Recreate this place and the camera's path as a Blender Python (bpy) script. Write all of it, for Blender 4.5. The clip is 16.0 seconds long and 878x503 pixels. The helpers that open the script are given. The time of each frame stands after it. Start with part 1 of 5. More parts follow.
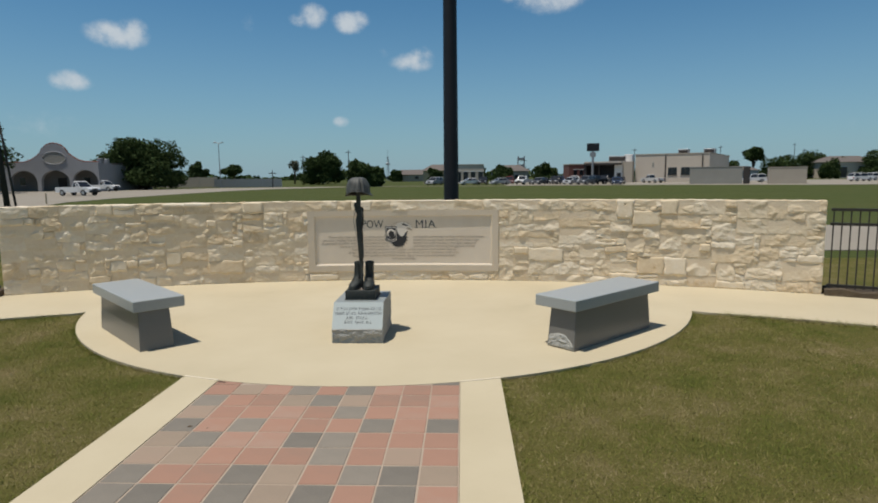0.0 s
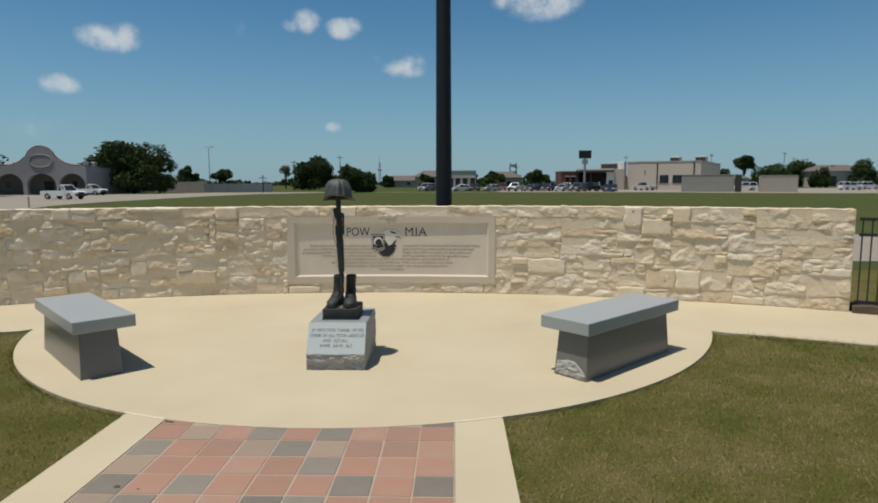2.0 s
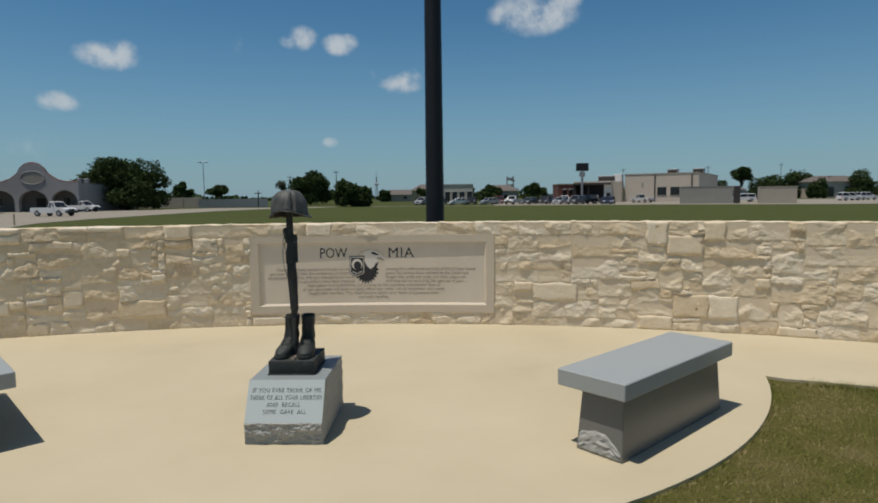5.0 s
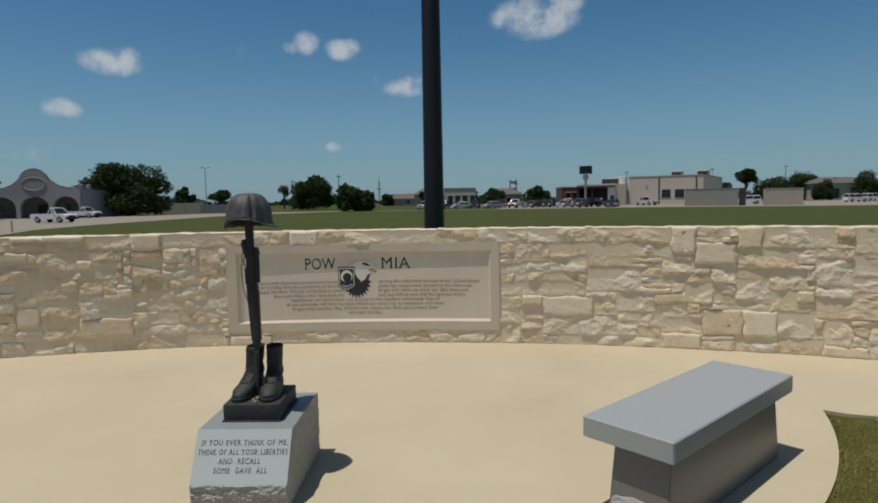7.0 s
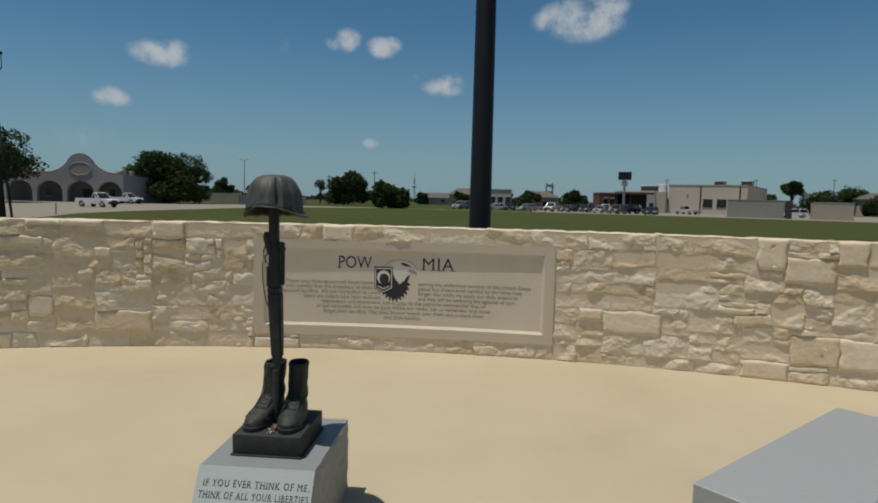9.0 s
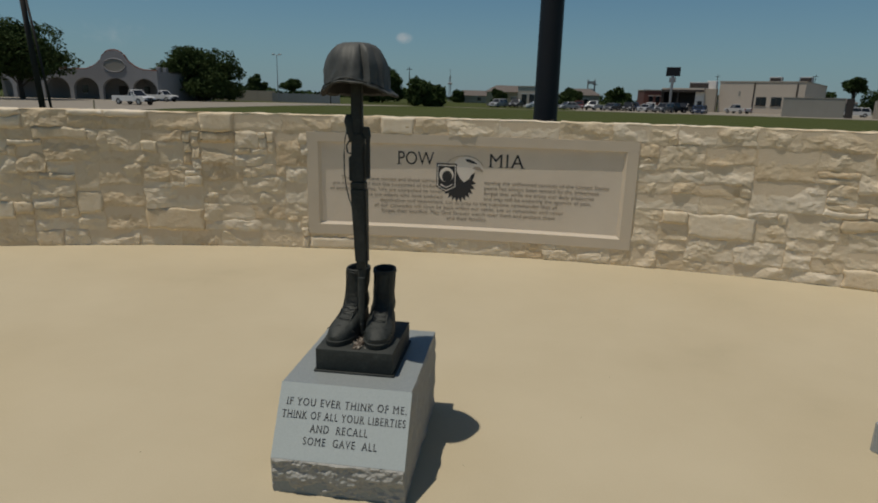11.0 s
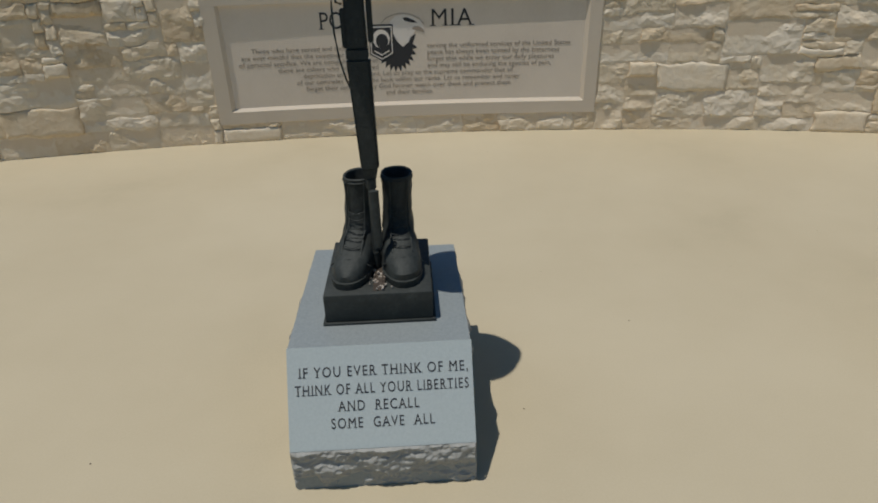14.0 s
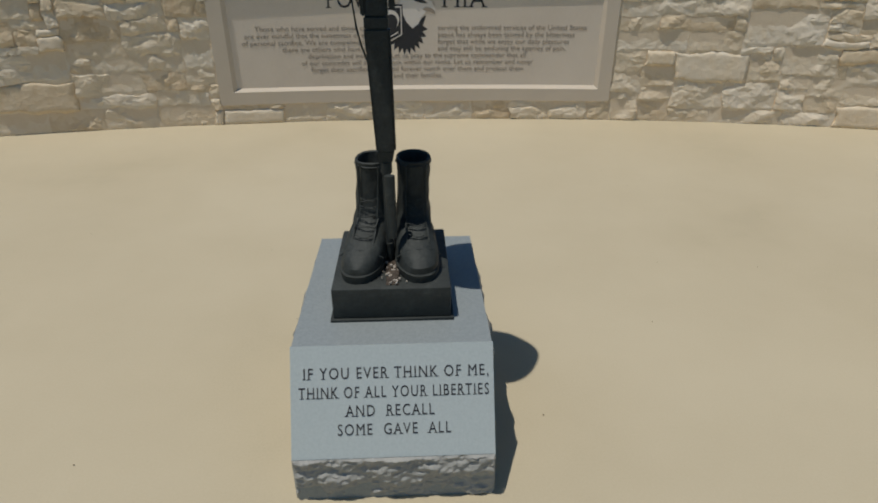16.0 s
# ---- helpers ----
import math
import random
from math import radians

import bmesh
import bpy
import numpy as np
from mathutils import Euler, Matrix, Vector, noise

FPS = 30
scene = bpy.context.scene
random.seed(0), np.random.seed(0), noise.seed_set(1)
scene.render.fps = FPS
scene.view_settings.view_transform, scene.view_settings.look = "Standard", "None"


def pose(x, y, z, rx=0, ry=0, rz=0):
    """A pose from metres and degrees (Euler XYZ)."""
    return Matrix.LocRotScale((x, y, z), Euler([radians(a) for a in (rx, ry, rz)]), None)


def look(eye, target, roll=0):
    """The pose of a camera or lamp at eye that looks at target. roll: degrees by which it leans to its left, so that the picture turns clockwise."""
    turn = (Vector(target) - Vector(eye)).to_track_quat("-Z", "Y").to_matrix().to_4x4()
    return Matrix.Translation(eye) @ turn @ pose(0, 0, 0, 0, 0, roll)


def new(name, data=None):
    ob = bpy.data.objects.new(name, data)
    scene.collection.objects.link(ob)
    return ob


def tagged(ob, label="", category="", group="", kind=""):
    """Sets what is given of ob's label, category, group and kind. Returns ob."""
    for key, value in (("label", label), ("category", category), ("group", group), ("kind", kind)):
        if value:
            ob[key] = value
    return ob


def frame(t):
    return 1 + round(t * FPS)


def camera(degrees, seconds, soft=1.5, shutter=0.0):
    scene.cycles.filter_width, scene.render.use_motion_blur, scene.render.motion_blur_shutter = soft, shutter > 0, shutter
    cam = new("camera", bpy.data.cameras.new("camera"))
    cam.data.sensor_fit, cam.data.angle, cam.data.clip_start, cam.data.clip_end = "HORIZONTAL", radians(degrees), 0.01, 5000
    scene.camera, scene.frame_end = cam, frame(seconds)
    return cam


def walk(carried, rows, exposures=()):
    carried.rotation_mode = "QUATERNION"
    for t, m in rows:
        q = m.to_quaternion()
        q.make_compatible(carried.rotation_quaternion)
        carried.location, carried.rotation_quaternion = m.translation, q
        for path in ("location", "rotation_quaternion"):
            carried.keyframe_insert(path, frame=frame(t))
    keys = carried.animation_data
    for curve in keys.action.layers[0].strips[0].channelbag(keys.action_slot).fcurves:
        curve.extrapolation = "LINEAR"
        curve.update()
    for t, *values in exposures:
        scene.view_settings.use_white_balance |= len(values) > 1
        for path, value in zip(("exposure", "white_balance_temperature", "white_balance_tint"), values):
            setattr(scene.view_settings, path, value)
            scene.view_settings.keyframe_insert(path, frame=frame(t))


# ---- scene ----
cam = camera(72.0, 16.0, soft=1.9)
PATH = [
    (0, (0.977, 0.974, 1.584), (0.899, 2.957, 1.335), -0.6),
    (0.5, (1.041, 1.161, 1.566), (0.965, 3.144, 1.319), -2.1),
    (1, (0.948, 1.338, 1.547), (0.866, 3.322, 1.307), 0.5),
    (1.5, (0.885, 1.51, 1.542), (0.854, 3.496, 1.306), 0.3),
    (2, (0.95, 1.721, 1.55), (0.9, 3.707, 1.321), -0.2),
    (2.5, (0.833, 1.929, 1.551), (0.788, 3.916, 1.325), 0.2),
    (3, (0.919, 2.119, 1.538), (0.91, 4.106, 1.319), -0.9),
    (3.5, (0.941, 2.34, 1.532), (0.922, 4.33, 1.324), -0.4),
    (6, (1.059, 3.366, 1.527), (1.001, 5.357, 1.354), -0.7),
    (6.5, (0.954, 3.563, 1.529), (0.892, 5.555, 1.359), 0.4),
    (7, (1.053, 3.726, 1.524), (1.0, 5.718, 1.353), -1.0),
    (7.5, (1.079, 3.897, 1.513), (0.997, 5.889, 1.35), 0.0),
    (8, (0.983, 4.064, 1.51), (0.898, 6.056, 1.352), 0.3),
    (10.5, (0.71, 4.689, 1.419), (0.433, 6.638, 1.066), 2.4),
    (11, (0.551, 4.763, 1.397), (0.295, 6.683, 0.901), 1.4),
    (11.5, (0.531, 4.915, 1.375), (0.286, 6.821, 0.822), -0.2),
    (12, (0.375, 4.992, 1.363), (0.188, 6.894, 0.774), 2.0),
    (12.5, (0.246, 5.083, 1.352), (0.177, 6.963, 0.672), 0.4),
    (13, (0.249, 5.22, 1.334), (0.185, 7.059, 0.551), -0.4),
    (13.5, (0.103, 5.306, 1.311), (0.073, 7.115, 0.457), 1.1),
    (14, (0.074, 5.376, 1.292), (0.15, 7.167, 0.404), -1.5),
    (14.5, (0.088, 5.452, 1.272), (0.131, 7.241, 0.379), 0.1),
    (15, (0.03, 5.502, 1.256), (0.069, 7.281, 0.342), 0.5),
    (15.5, (0.023, 5.51, 1.244), (0.087, 7.285, 0.325), -0.2),
    (16, (0.025, 5.511, 1.235), (0.106, 7.286, 0.316), 0.0),
]
walk(cam, [(t, look(eye, target, roll)) for t, eye, target, roll in PATH],
     exposures=[(0.0, 0.0, 6500, 10), (3.5, -0.09, 6500, 10), (7.0, -0.31, 6450, 10), (8.2, -0.36, 6500, 10), (10.5, -0.43, 6850, 10), (11.0, -0.62, 6750, 10), (11.5, -0.51, 6750, 10), (12.5, -0.51, 6750, 10), (13.5, -0.52, 6350, 10), (14.5, -0.52, 6200, 10), (16.0, -0.50, 6250, 10)])

# ---- world, sun, exposure ----
world = bpy.data.worlds.new("sky")
scene.world = world
world.use_nodes = True
wn = world.node_tree
wn.nodes.clear()
SUN_DIR = Vector((-0.243, -0.118, 1.0)).normalized()
sky = wn.nodes.new("ShaderNodeTexSky")
sky.sky_type = "NISHITA"
sky.sun_disc = False
sky.sun_elevation = math.asin(SUN_DIR.z)
sky.sun_rotation = math.atan2(SUN_DIR.x, SUN_DIR.y)
sky.altitude, sky.air_density, sky.dust_density, sky.ozone_density = 100, 1.0, 0.35, 1.0
SKY_STRENGTH = 0.064
background = wn.nodes.new("ShaderNodeBackground")
background.inputs["Strength"].default_value = SKY_STRENGTH
world_out = wn.nodes.new("ShaderNodeOutputWorld")
wn.links.new(background.outputs[0], world_out.inputs[0])


def wmath(op, a, b=None, c=None):
    n = wn.nodes.new("ShaderNodeMath")
    n.operation = op
    for i, v in enumerate((a, b, c)):
        if v is None:
            continue
        if isinstance(v, (int, float)):
            n.inputs[i].default_value = v
        else:
            wn.links.new(v, n.inputs[i])
    return n.outputs[0]


# fair-weather clouds: heading and height in degrees, half width and half height, density
CLOUDS = [(-29.2, 11.5, 2.9, 1.35, 1.0), (-28.2, 11.9, 1.5, 1.3, 1.0), (-32.8, 7.8, 2.0, 1.05, 0.9), (-13.4, 14.0, 1.7, 1.35, 0.95), (-14.6, 13.6, 1.2, 0.8, 0.9), (-10.3, 13.5, 2.0, 1.15, 1.0), (-9.2, 13.8, 1.2, 0.9, 0.9),
          (-18.9, 13.2, 1.2, 1.5, 0.47), (-4.5, 10.3, 2.5, 1.15, 0.95), (-3.6, 10.9, 1.6, 1.0, 0.9), (-7.0, 11.1, 1.3, 0.8, 0.5), (-11.1, 5.0, 0.95, 0.65, 0.85), (7.9, 16.0, 4.6, 2.3, 1.05), (9.6, 16.8, 2.8, 2.0, 1.0), (5.2, 15.9, 2.4, 1.3, 0.9),
          (15.0, 9.4, 1.2, 0.9, 0.38), (-35.5, 4.4, 6.0, 1.8, 0.5), (28.5, 3.9, 12.0, 2.6, 0.38), (52.0, 14.0, 5.0, 2.0, 0.8),
          (-60.0, 18.0, 6.0, 2.4, 0.9), (95.0, 20.0, 7.0, 3.0, 0.9), (150.0, 16.0, 6.0, 2.4, 0.9), (-130.0, 22.0, 8.0, 3.0, 0.9)]
coord = wn.nodes.new("ShaderNodeTexCoord")
puff = wn.nodes.new("ShaderNodeTexNoise")
puff.inputs["Scale"].default_value, puff.inputs["Detail"].default_value, puff.inputs["Roughness"].default_value = 26.0, 7.0, 0.62
wn.links.new(coord.outputs["Generated"], puff.inputs["Vector"])
axes = wn.nodes.new("ShaderNodeSeparateXYZ")
wn.links.new(coord.outputs["Generated"], axes.inputs[0])
heading = wmath("MULTIPLY", wmath("ARCTAN2", axes.outputs[0], axes.outputs[1]), 57.2958)
lift = wmath("MULTIPLY", wmath("ARCSINE", axes.outputs[2]), 57.2958)
cloud = None
for ca, ce, cw, ch, dens in CLOUDS:
    dx = wmath("DIVIDE", wmath("SUBTRACT", heading, ca), cw * 1.08)
    dy = wmath("DIVIDE", wmath("SUBTRACT", lift, ce), ch * 1.05)
    r2 = wmath("ADD", wmath("MULTIPLY", dx, dx), wmath("MULTIPLY", dy, dy))
    one = wmath("MULTIPLY", wmath("MAXIMUM", wmath("SUBTRACT", 1.25, r2), 0.0), dens)
    cloud = one if cloud is None else wmath("MAXIMUM", cloud, one)
shape = wn.nodes.new("ShaderNodeMapRange")
shape.interpolation_type = "SMOOTHSTEP"
shape.inputs["From Min"].default_value, shape.inputs["From Max"].default_value = 0.28, 0.85
wn.links.new(wmath("MULTIPLY", cloud, wmath("MULTIPLY", puff.outputs["Fac"], 1.15)), shape.inputs["Value"])
blend = wn.nodes.new("ShaderNodeMix")
blend.data_type = "RGBA"
blend.inputs["B"].default_value = (8.6, 9.4, 10.0, 1)
wn.links.new(wmath("MULTIPLY", shape.outputs["Result"], 0.9), blend.inputs["Factor"])
haze = wn.nodes.new("ShaderNodeMix")
haze.data_type, haze.blend_type = "RGBA", "MULTIPLY"
high = wn.nodes.new("ShaderNodeMapRange")
high.interpolation_type = "SMOOTHSTEP"
high.inputs["From Min"].default_value, high.inputs["From Max"].default_value = 22.0, 48.0
high.inputs["To Min"].default_value, high.inputs["To Max"].default_value = 1.0, 0.15
wn.links.new(lift, high.inputs["Value"])
wn.links.new(high.outputs["Result"], haze.inputs["Factor"])
haze.inputs["B"].default_value = (0.59, 1.06, 1.25, 1)
wn.links.new(sky.outputs[0], haze.inputs["A"])
low_air = wn.nodes.new("ShaderNodeMix")
low_air.data_type = "RGBA"
low_air.inputs["B"].default_value = (4.2, 5.9, 7.25, 1)
near_horizon = wmath("POWER", wmath("MAXIMUM", wmath("SUBTRACT", 1.0, wmath("DIVIDE", wmath("ABSOLUTE", lift), 17.0)), 0.0), 1.6)
wn.links.new(wmath("MULTIPLY", near_horizon, 0.78), low_air.inputs["Factor"])
wn.links.new(haze.outputs["Result"], low_air.inputs["A"])
wn.links.new(low_air.outputs["Result"], blend.inputs["A"])
wn.links.new(blend.outputs["Result"], background.inputs["Color"])

sun = new("sun", bpy.data.lights.new("sun", "SUN"))
sun.data.energy, sun.data.angle, sun.data.color = 4.2, radians(0.53), (1.0, 0.935, 0.845)
sun.matrix_world = look(SUN_DIR * 50, (0, 0, 0))


# ---- helpers ----
def part(name, bm, material, parent, label="", smooth=False, matrix=None):
    mesh = bpy.data.meshes.new(name)
    bmesh.ops.recalc_face_normals(bm, faces=bm.faces[:])
    if smooth:
        for f in bm.faces:
            f.smooth = True
    bm.to_mesh(mesh)
    bm.free()
    mesh.materials.append(material)
    ob = new(name, mesh)
    if parent is not None:
        ob.parent = parent
    if matrix is not None:
        ob.matrix_local = matrix
    if label:
        ob["label"] = label
    return ob


def thing(name, label, category, m=None, group="", kind=""):
    ob = new(name)
    if m is not None:
        ob.matrix_world = m
    return tagged(ob, label, category, group, kind)


def box(bm, x0, x1, y0, y1, z0, z1, bevel=0.0, segments=1):
    vs = [bm.verts.new(c) for c in ((x0, y0, z0), (x1, y0, z0), (x1, y1, z0), (x0, y1, z0), (x0, y0, z1), (x1, y0, z1), (x1, y1, z1), (x0, y1, z1))]
    fs = [bm.faces.new([vs[i] for i in q]) for q in ((3, 2, 1, 0), (4, 5, 6, 7), (0, 1, 5, 4), (1, 2, 6, 5), (2, 3, 7, 6), (3, 0, 4, 7))]
    if bevel:
        es = list({e for f in fs for e in f.edges})
        bmesh.ops.bevel(bm, geom=es, offset=bevel, segments=segments, affect="EDGES", profile=0.5)
    return bm


def boxm(*a, **k):
    return box(bmesh.new(), *a, **k)


def loft(bm, rings, caps=True):
    """A skin over rings of equally many points."""
    rows = [[bm.verts.new(p) for p in ring] for ring in rings]
    n = len(rows[0])
    for a, b in zip(rows, rows[1:]):
        for i in range(n):
            bm.faces.new((a[i], a[(i + 1) % n], b[(i + 1) % n], b[i]))
    if caps:
        bm.faces.new(rows[0][::-1])
        bm.faces.new(rows[-1])
    return bm


def ring(cx, cy, cz, rx, ry, n=16, tilt=0.0):
    return [(cx + rx * math.cos(2 * math.pi * i / n), cy + ry * math.sin(2 * math.pi * i / n), cz + tilt * math.sin(2 * math.pi * i / n)) for i in range(n)]


def tube(bm, pts, r, n=8):
    """A round bar along points; r is one radius or one for each point."""
    rings = []
    for i, p in enumerate(pts):
        p = Vector(p)
        d = (Vector(pts[min(i + 1, len(pts) - 1)]) - Vector(pts[max(i - 1, 0)])).normalized()
        a = d.orthogonal().normalized() if abs(d.z) < 0.99 else Vector((1, 0, 0))
        a = (a - d * a.dot(d)).normalized()
        b = d.cross(a)
        rr = r[i] if isinstance(r, (list, tuple)) else r
        rings.append([p + (a * math.cos(2 * math.pi * k / n) + b * math.sin(2 * math.pi * k / n)) * rr for k in range(n)])
    return loft(bm, rings)


def prism(bm, outline, y0, y1):
    """An outline in x and z, given depth along y."""
    a = [bm.verts.new((x, y0, z)) for x, z in outline]
    b = [bm.verts.new((x, y1, z)) for x, z in outline]
    bm.faces.new(a)
    bm.faces.new(b[::-1])
    for i in range(len(a)):
        j = (i + 1) % len(a)
        bm.faces.new((a[j], a[i], b[i], b[j]))
    return bm


def slab(bm, outline, z0, z1):
    """An outline in x and y, given height."""
    a = [bm.verts.new((x, y, z0)) for x, y in outline]
    b = [bm.verts.new((x, y, z1)) for x, y in outline]
    bm.faces.new(a[::-1])
    bm.faces.new(b)
    for i in range(len(a)):
        j = (i + 1) % len(a)
        bm.faces.new((a[i], a[j], b[j], b[i]))
    return bm


# ---- materials ----
def mat(name, colors, rough=0.7, scale=8.0, fine=60.0, bump=0.2, bump_d=0.01, metal=0.0, spread=1.0, random_tint=0.0, spec=0.5, fine_mix=0.35, rough_var=0.1, coarse=None):
    """Colours mixed by noise at two scales, with relief from the finer one."""
    m = bpy.data.materials.new(name)
    m.use_nodes = True
    t = m.node_tree
    b = t.nodes["Principled BSDF"]
    tc = t.nodes.new("ShaderNodeTexCoord")
    geo = tc.outputs["Object"]
    n1 = t.nodes.new("ShaderNodeTexNoise")
    n1.inputs["Scale"].default_value, n1.inputs["Detail"].default_value, n1.inputs["Roughness"].default_value = scale, 5, 0.6
    n2 = t.nodes.new("ShaderNodeTexNoise")
    n2.inputs["Scale"].default_value, n2.inputs["Detail"].default_value, n2.inputs["Roughness"].default_value = fine, 4, 0.65
    for n in (n1, n2):
        t.links.new(geo, n.inputs["Vector"])
    mixn = t.nodes.new("ShaderNodeMath")
    mixn.operation = "MULTIPLY_ADD"
    mixn.inputs[1].default_value = fine_mix
    sub = t.nodes.new("ShaderNodeMath")
    sub.operation = "MULTIPLY_ADD"
    sub.inputs[1].default_value, sub.inputs[2].default_value = 1.0 - fine_mix, 0.0
    t.links.new(n1.outputs["Fac"], sub.inputs[0])
    t.links.new(n2.outputs["Fac"], mixn.inputs[0])
    t.links.new(sub.outputs[0], mixn.inputs[2])
    fac = mixn.outputs[0]
    if random_tint:
        info = t.nodes.new("ShaderNodeObjectInfo")
        isl = t.nodes.new("ShaderNodeNewGeometry")
        add = t.nodes.new("ShaderNodeMath")
        t.links.new(info.outputs["Random"], add.inputs[0])
        t.links.new(isl.outputs["Random Per Island"], add.inputs[1])
        fr = t.nodes.new("ShaderNodeMath")
        fr.operation = "FRACT"
        t.links.new(add.outputs[0], fr.inputs[0])
        ma = t.nodes.new("ShaderNodeMath")
        ma.operation = "MULTIPLY_ADD"
        ma.inputs[1].default_value = random_tint
        t.links.new(fr.outputs[0], ma.inputs[0])
        cen = t.nodes.new("ShaderNodeMath")
        cen.operation = "MULTIPLY_ADD"
        cen.inputs[1].default_value, cen.inputs[2].default_value = 1 - random_tint * 0.5, -random_tint * 0.25
        t.links.new(fac, cen.inputs[0])
        t.links.new(cen.outputs[0], ma.inputs[2])
        fac = ma.outputs[0]
    ramp = t.nodes.new("ShaderNodeValToRGB")
    els = ramp.color_ramp.elements
    lo, hi = 0.5 - 0.28 * spread, 0.5 + 0.28 * spread
    if random_tint:
        lo, hi = 0.5 - 0.38 * spread, 0.5 + 0.38 * spread
    els[0].position, els[1].position = lo, hi
    els[0].color, els[1].color = (*colors[0], 1), (*colors[-1], 1)
    for i, c in enumerate(colors[1:-1]):
        e = els.new(lo + (hi - lo) * (i + 1) / (len(colors) - 1))
        e.color = (*c, 1)
    t.links.new(fac, ramp.inputs[0])
    t.links.new(ramp.outputs[0], b.inputs["Base Color"])
    rr = t.nodes.new("ShaderNodeMath")
    rr.operation = "MULTIPLY_ADD"
    rr.inputs[1].default_value, rr.inputs[2].default_value = rough_var, rough - rough_var * 0.5
    t.links.new(n1.outputs["Fac"], rr.inputs[0])
    t.links.new(rr.outputs[0], b.inputs["Roughness"])
    b.inputs["Metallic"].default_value = metal
    b.inputs["Specular IOR Level"].default_value = spec
    if bump:
        bp = t.nodes.new("ShaderNodeBump")
        bp.inputs["Strength"].default_value, bp.inputs["Distance"].default_value = bump, bump_d
        if coarse:
            n3 = t.nodes.new("ShaderNodeTexNoise")
            n3.inputs["Scale"].default_value, n3.inputs["Detail"].default_value, n3.inputs["Roughness"].default_value = coarse, 6, 0.6
            t.links.new(geo, n3.inputs["Vector"])
            t.links.new(n3.outputs["Fac"], bp.inputs["Height"])
        else:
            t.links.new(n2.outputs["Fac"], bp.inputs["Height"])
        t.links.new(bp.outputs[0], b.inputs["Normal"])
    return m


CONCRETE = mat("concrete", [(0.395, 0.340, 0.225), (0.465, 0.400, 0.268), (0.500, 0.434, 0.297), (0.525, 0.458, 0.316)], 0.85, 0.8, 140, 0.18, 0.003, fine_mix=0.27)
LIME = mat("limestone", [(0.55, 0.400, 0.240), (0.66, 0.525, 0.345), (0.725, 0.605, 0.430), (0.76, 0.66, 0.505), (0.765, 0.685, 0.56)], 0.92, 8.0, 40, 0.55, 0.011, random_tint=0.34, coarse=30, spread=0.85)
MORTAR = mat("mortar", [(0.68, 0.555, 0.39), (0.76, 0.64, 0.475)], 0.95, 10, 90, 0.4, 0.008)
CAST = mat("cast_stone", [(0.59, 0.505, 0.39), (0.66, 0.57, 0.45)], 0.8, 3, 120, 0.1, 0.002)
PANEL = mat("panel_stone", [(0.62, 0.53, 0.42), (0.72, 0.625, 0.505), (0.77, 0.675, 0.55)], 0.7, 1.6, 140, 0.06, 0.002, spread=0.8)
GRANITE = mat("grey_granite", [(0.22, 0.238, 0.235), (0.338, 0.358, 0.350), (0.418, 0.435, 0.422)], 0.35, 120, 420, 0.05, 0.001, fine_mix=0.5)
GRANITE_FACE = mat("steeled_granite", [(0.345, 0.39, 0.385), (0.42, 0.47, 0.46), (0.48, 0.53, 0.515)], 0.6, 160, 500, 0.05, 0.001, fine_mix=0.5)
GRANITE_TOP = mat("dark_grey_granite", [(0.17, 0.195, 0.195), (0.245, 0.272, 0.270), (0.31, 0.335, 0.33)], 0.4, 120, 420, 0.05, 0.001, fine_mix=0.5)
GRANITE_ROCK = mat("rock_pitched_granite", [(0.29, 0.285, 0.255), (0.345, 0.34, 0.308), (0.41, 0.40, 0.365)], 0.9, 30, 140, 0.35, 0.008, coarse=44)
GRANITE_DARK = mat("polished_dark_granite", [(0.10, 0.098, 0.090), (0.15, 0.146, 0.135), (0.21, 0.20, 0.185)], 0.3, 140, 500, 0.0, fine_mix=0.5)
BRONZE = mat("dark_bronze", [(0.020, 0.024, 0.022), (0.036, 0.041, 0.037), (0.064, 0.070, 0.063)], 0.66, 22, 120, 0.6, 0.005, metal=0.25, spec=0.45, coarse=60)
BRONZE_CLOTH = mat("patinated_bronze", [(0.050, 0.053, 0.049), (0.085, 0.089, 0.082), (0.13, 0.135, 0.125)], 0.65, 12, 200, 0.3, 0.002, metal=0.3)
# near-black bronze copy: shade inside the helmet put into the colour
BRONZE_SHADE = mat("shade_toned_bronze", [(0.006, 0.006, 0.006), (0.011, 0.011, 0.010)], 0.8, 20, 120, 0.2, 0.002)
BRONZE_DIRT = mat("brown_bronze_dirt", [(0.02, 0.016, 0.012), (0.065, 0.048, 0.034), (0.20, 0.16, 0.12)], 0.8, 90, 260, 0.9, 0.006)
INK = mat("dark_lettering", [(0.02, 0.02, 0.022), (0.035, 0.035, 0.038)], 0.7, 40, 200, 0.0)
INK_FADED = mat("worn_lettering", [(0.32, 0.26, 0.20), (0.39, 0.325, 0.25)], 0.8, 40, 200, 0.0)
WHITE_PAINT = mat("emblem_white", [(0.74, 0.68, 0.60), (0.80, 0.74, 0.66)], 0.8, 20, 100, 0.0)
BRICK = mat("red_paving_brick", [(0.25, 0.165, 0.120), (0.305, 0.175, 0.122), (0.335, 0.190, 0.132), (0.335, 0.225, 0.168)], 0.9, 5, 60, 0.3, 0.003, random_tint=0.5, spread=0.9)
BRICK_GREY = mat("grey_paving_brick", [(0.130, 0.118, 0.098), (0.185, 0.165, 0.134), (0.24, 0.208, 0.166)], 0.9, 5, 60, 0.3, 0.003, random_tint=0.5, spread=0.9)
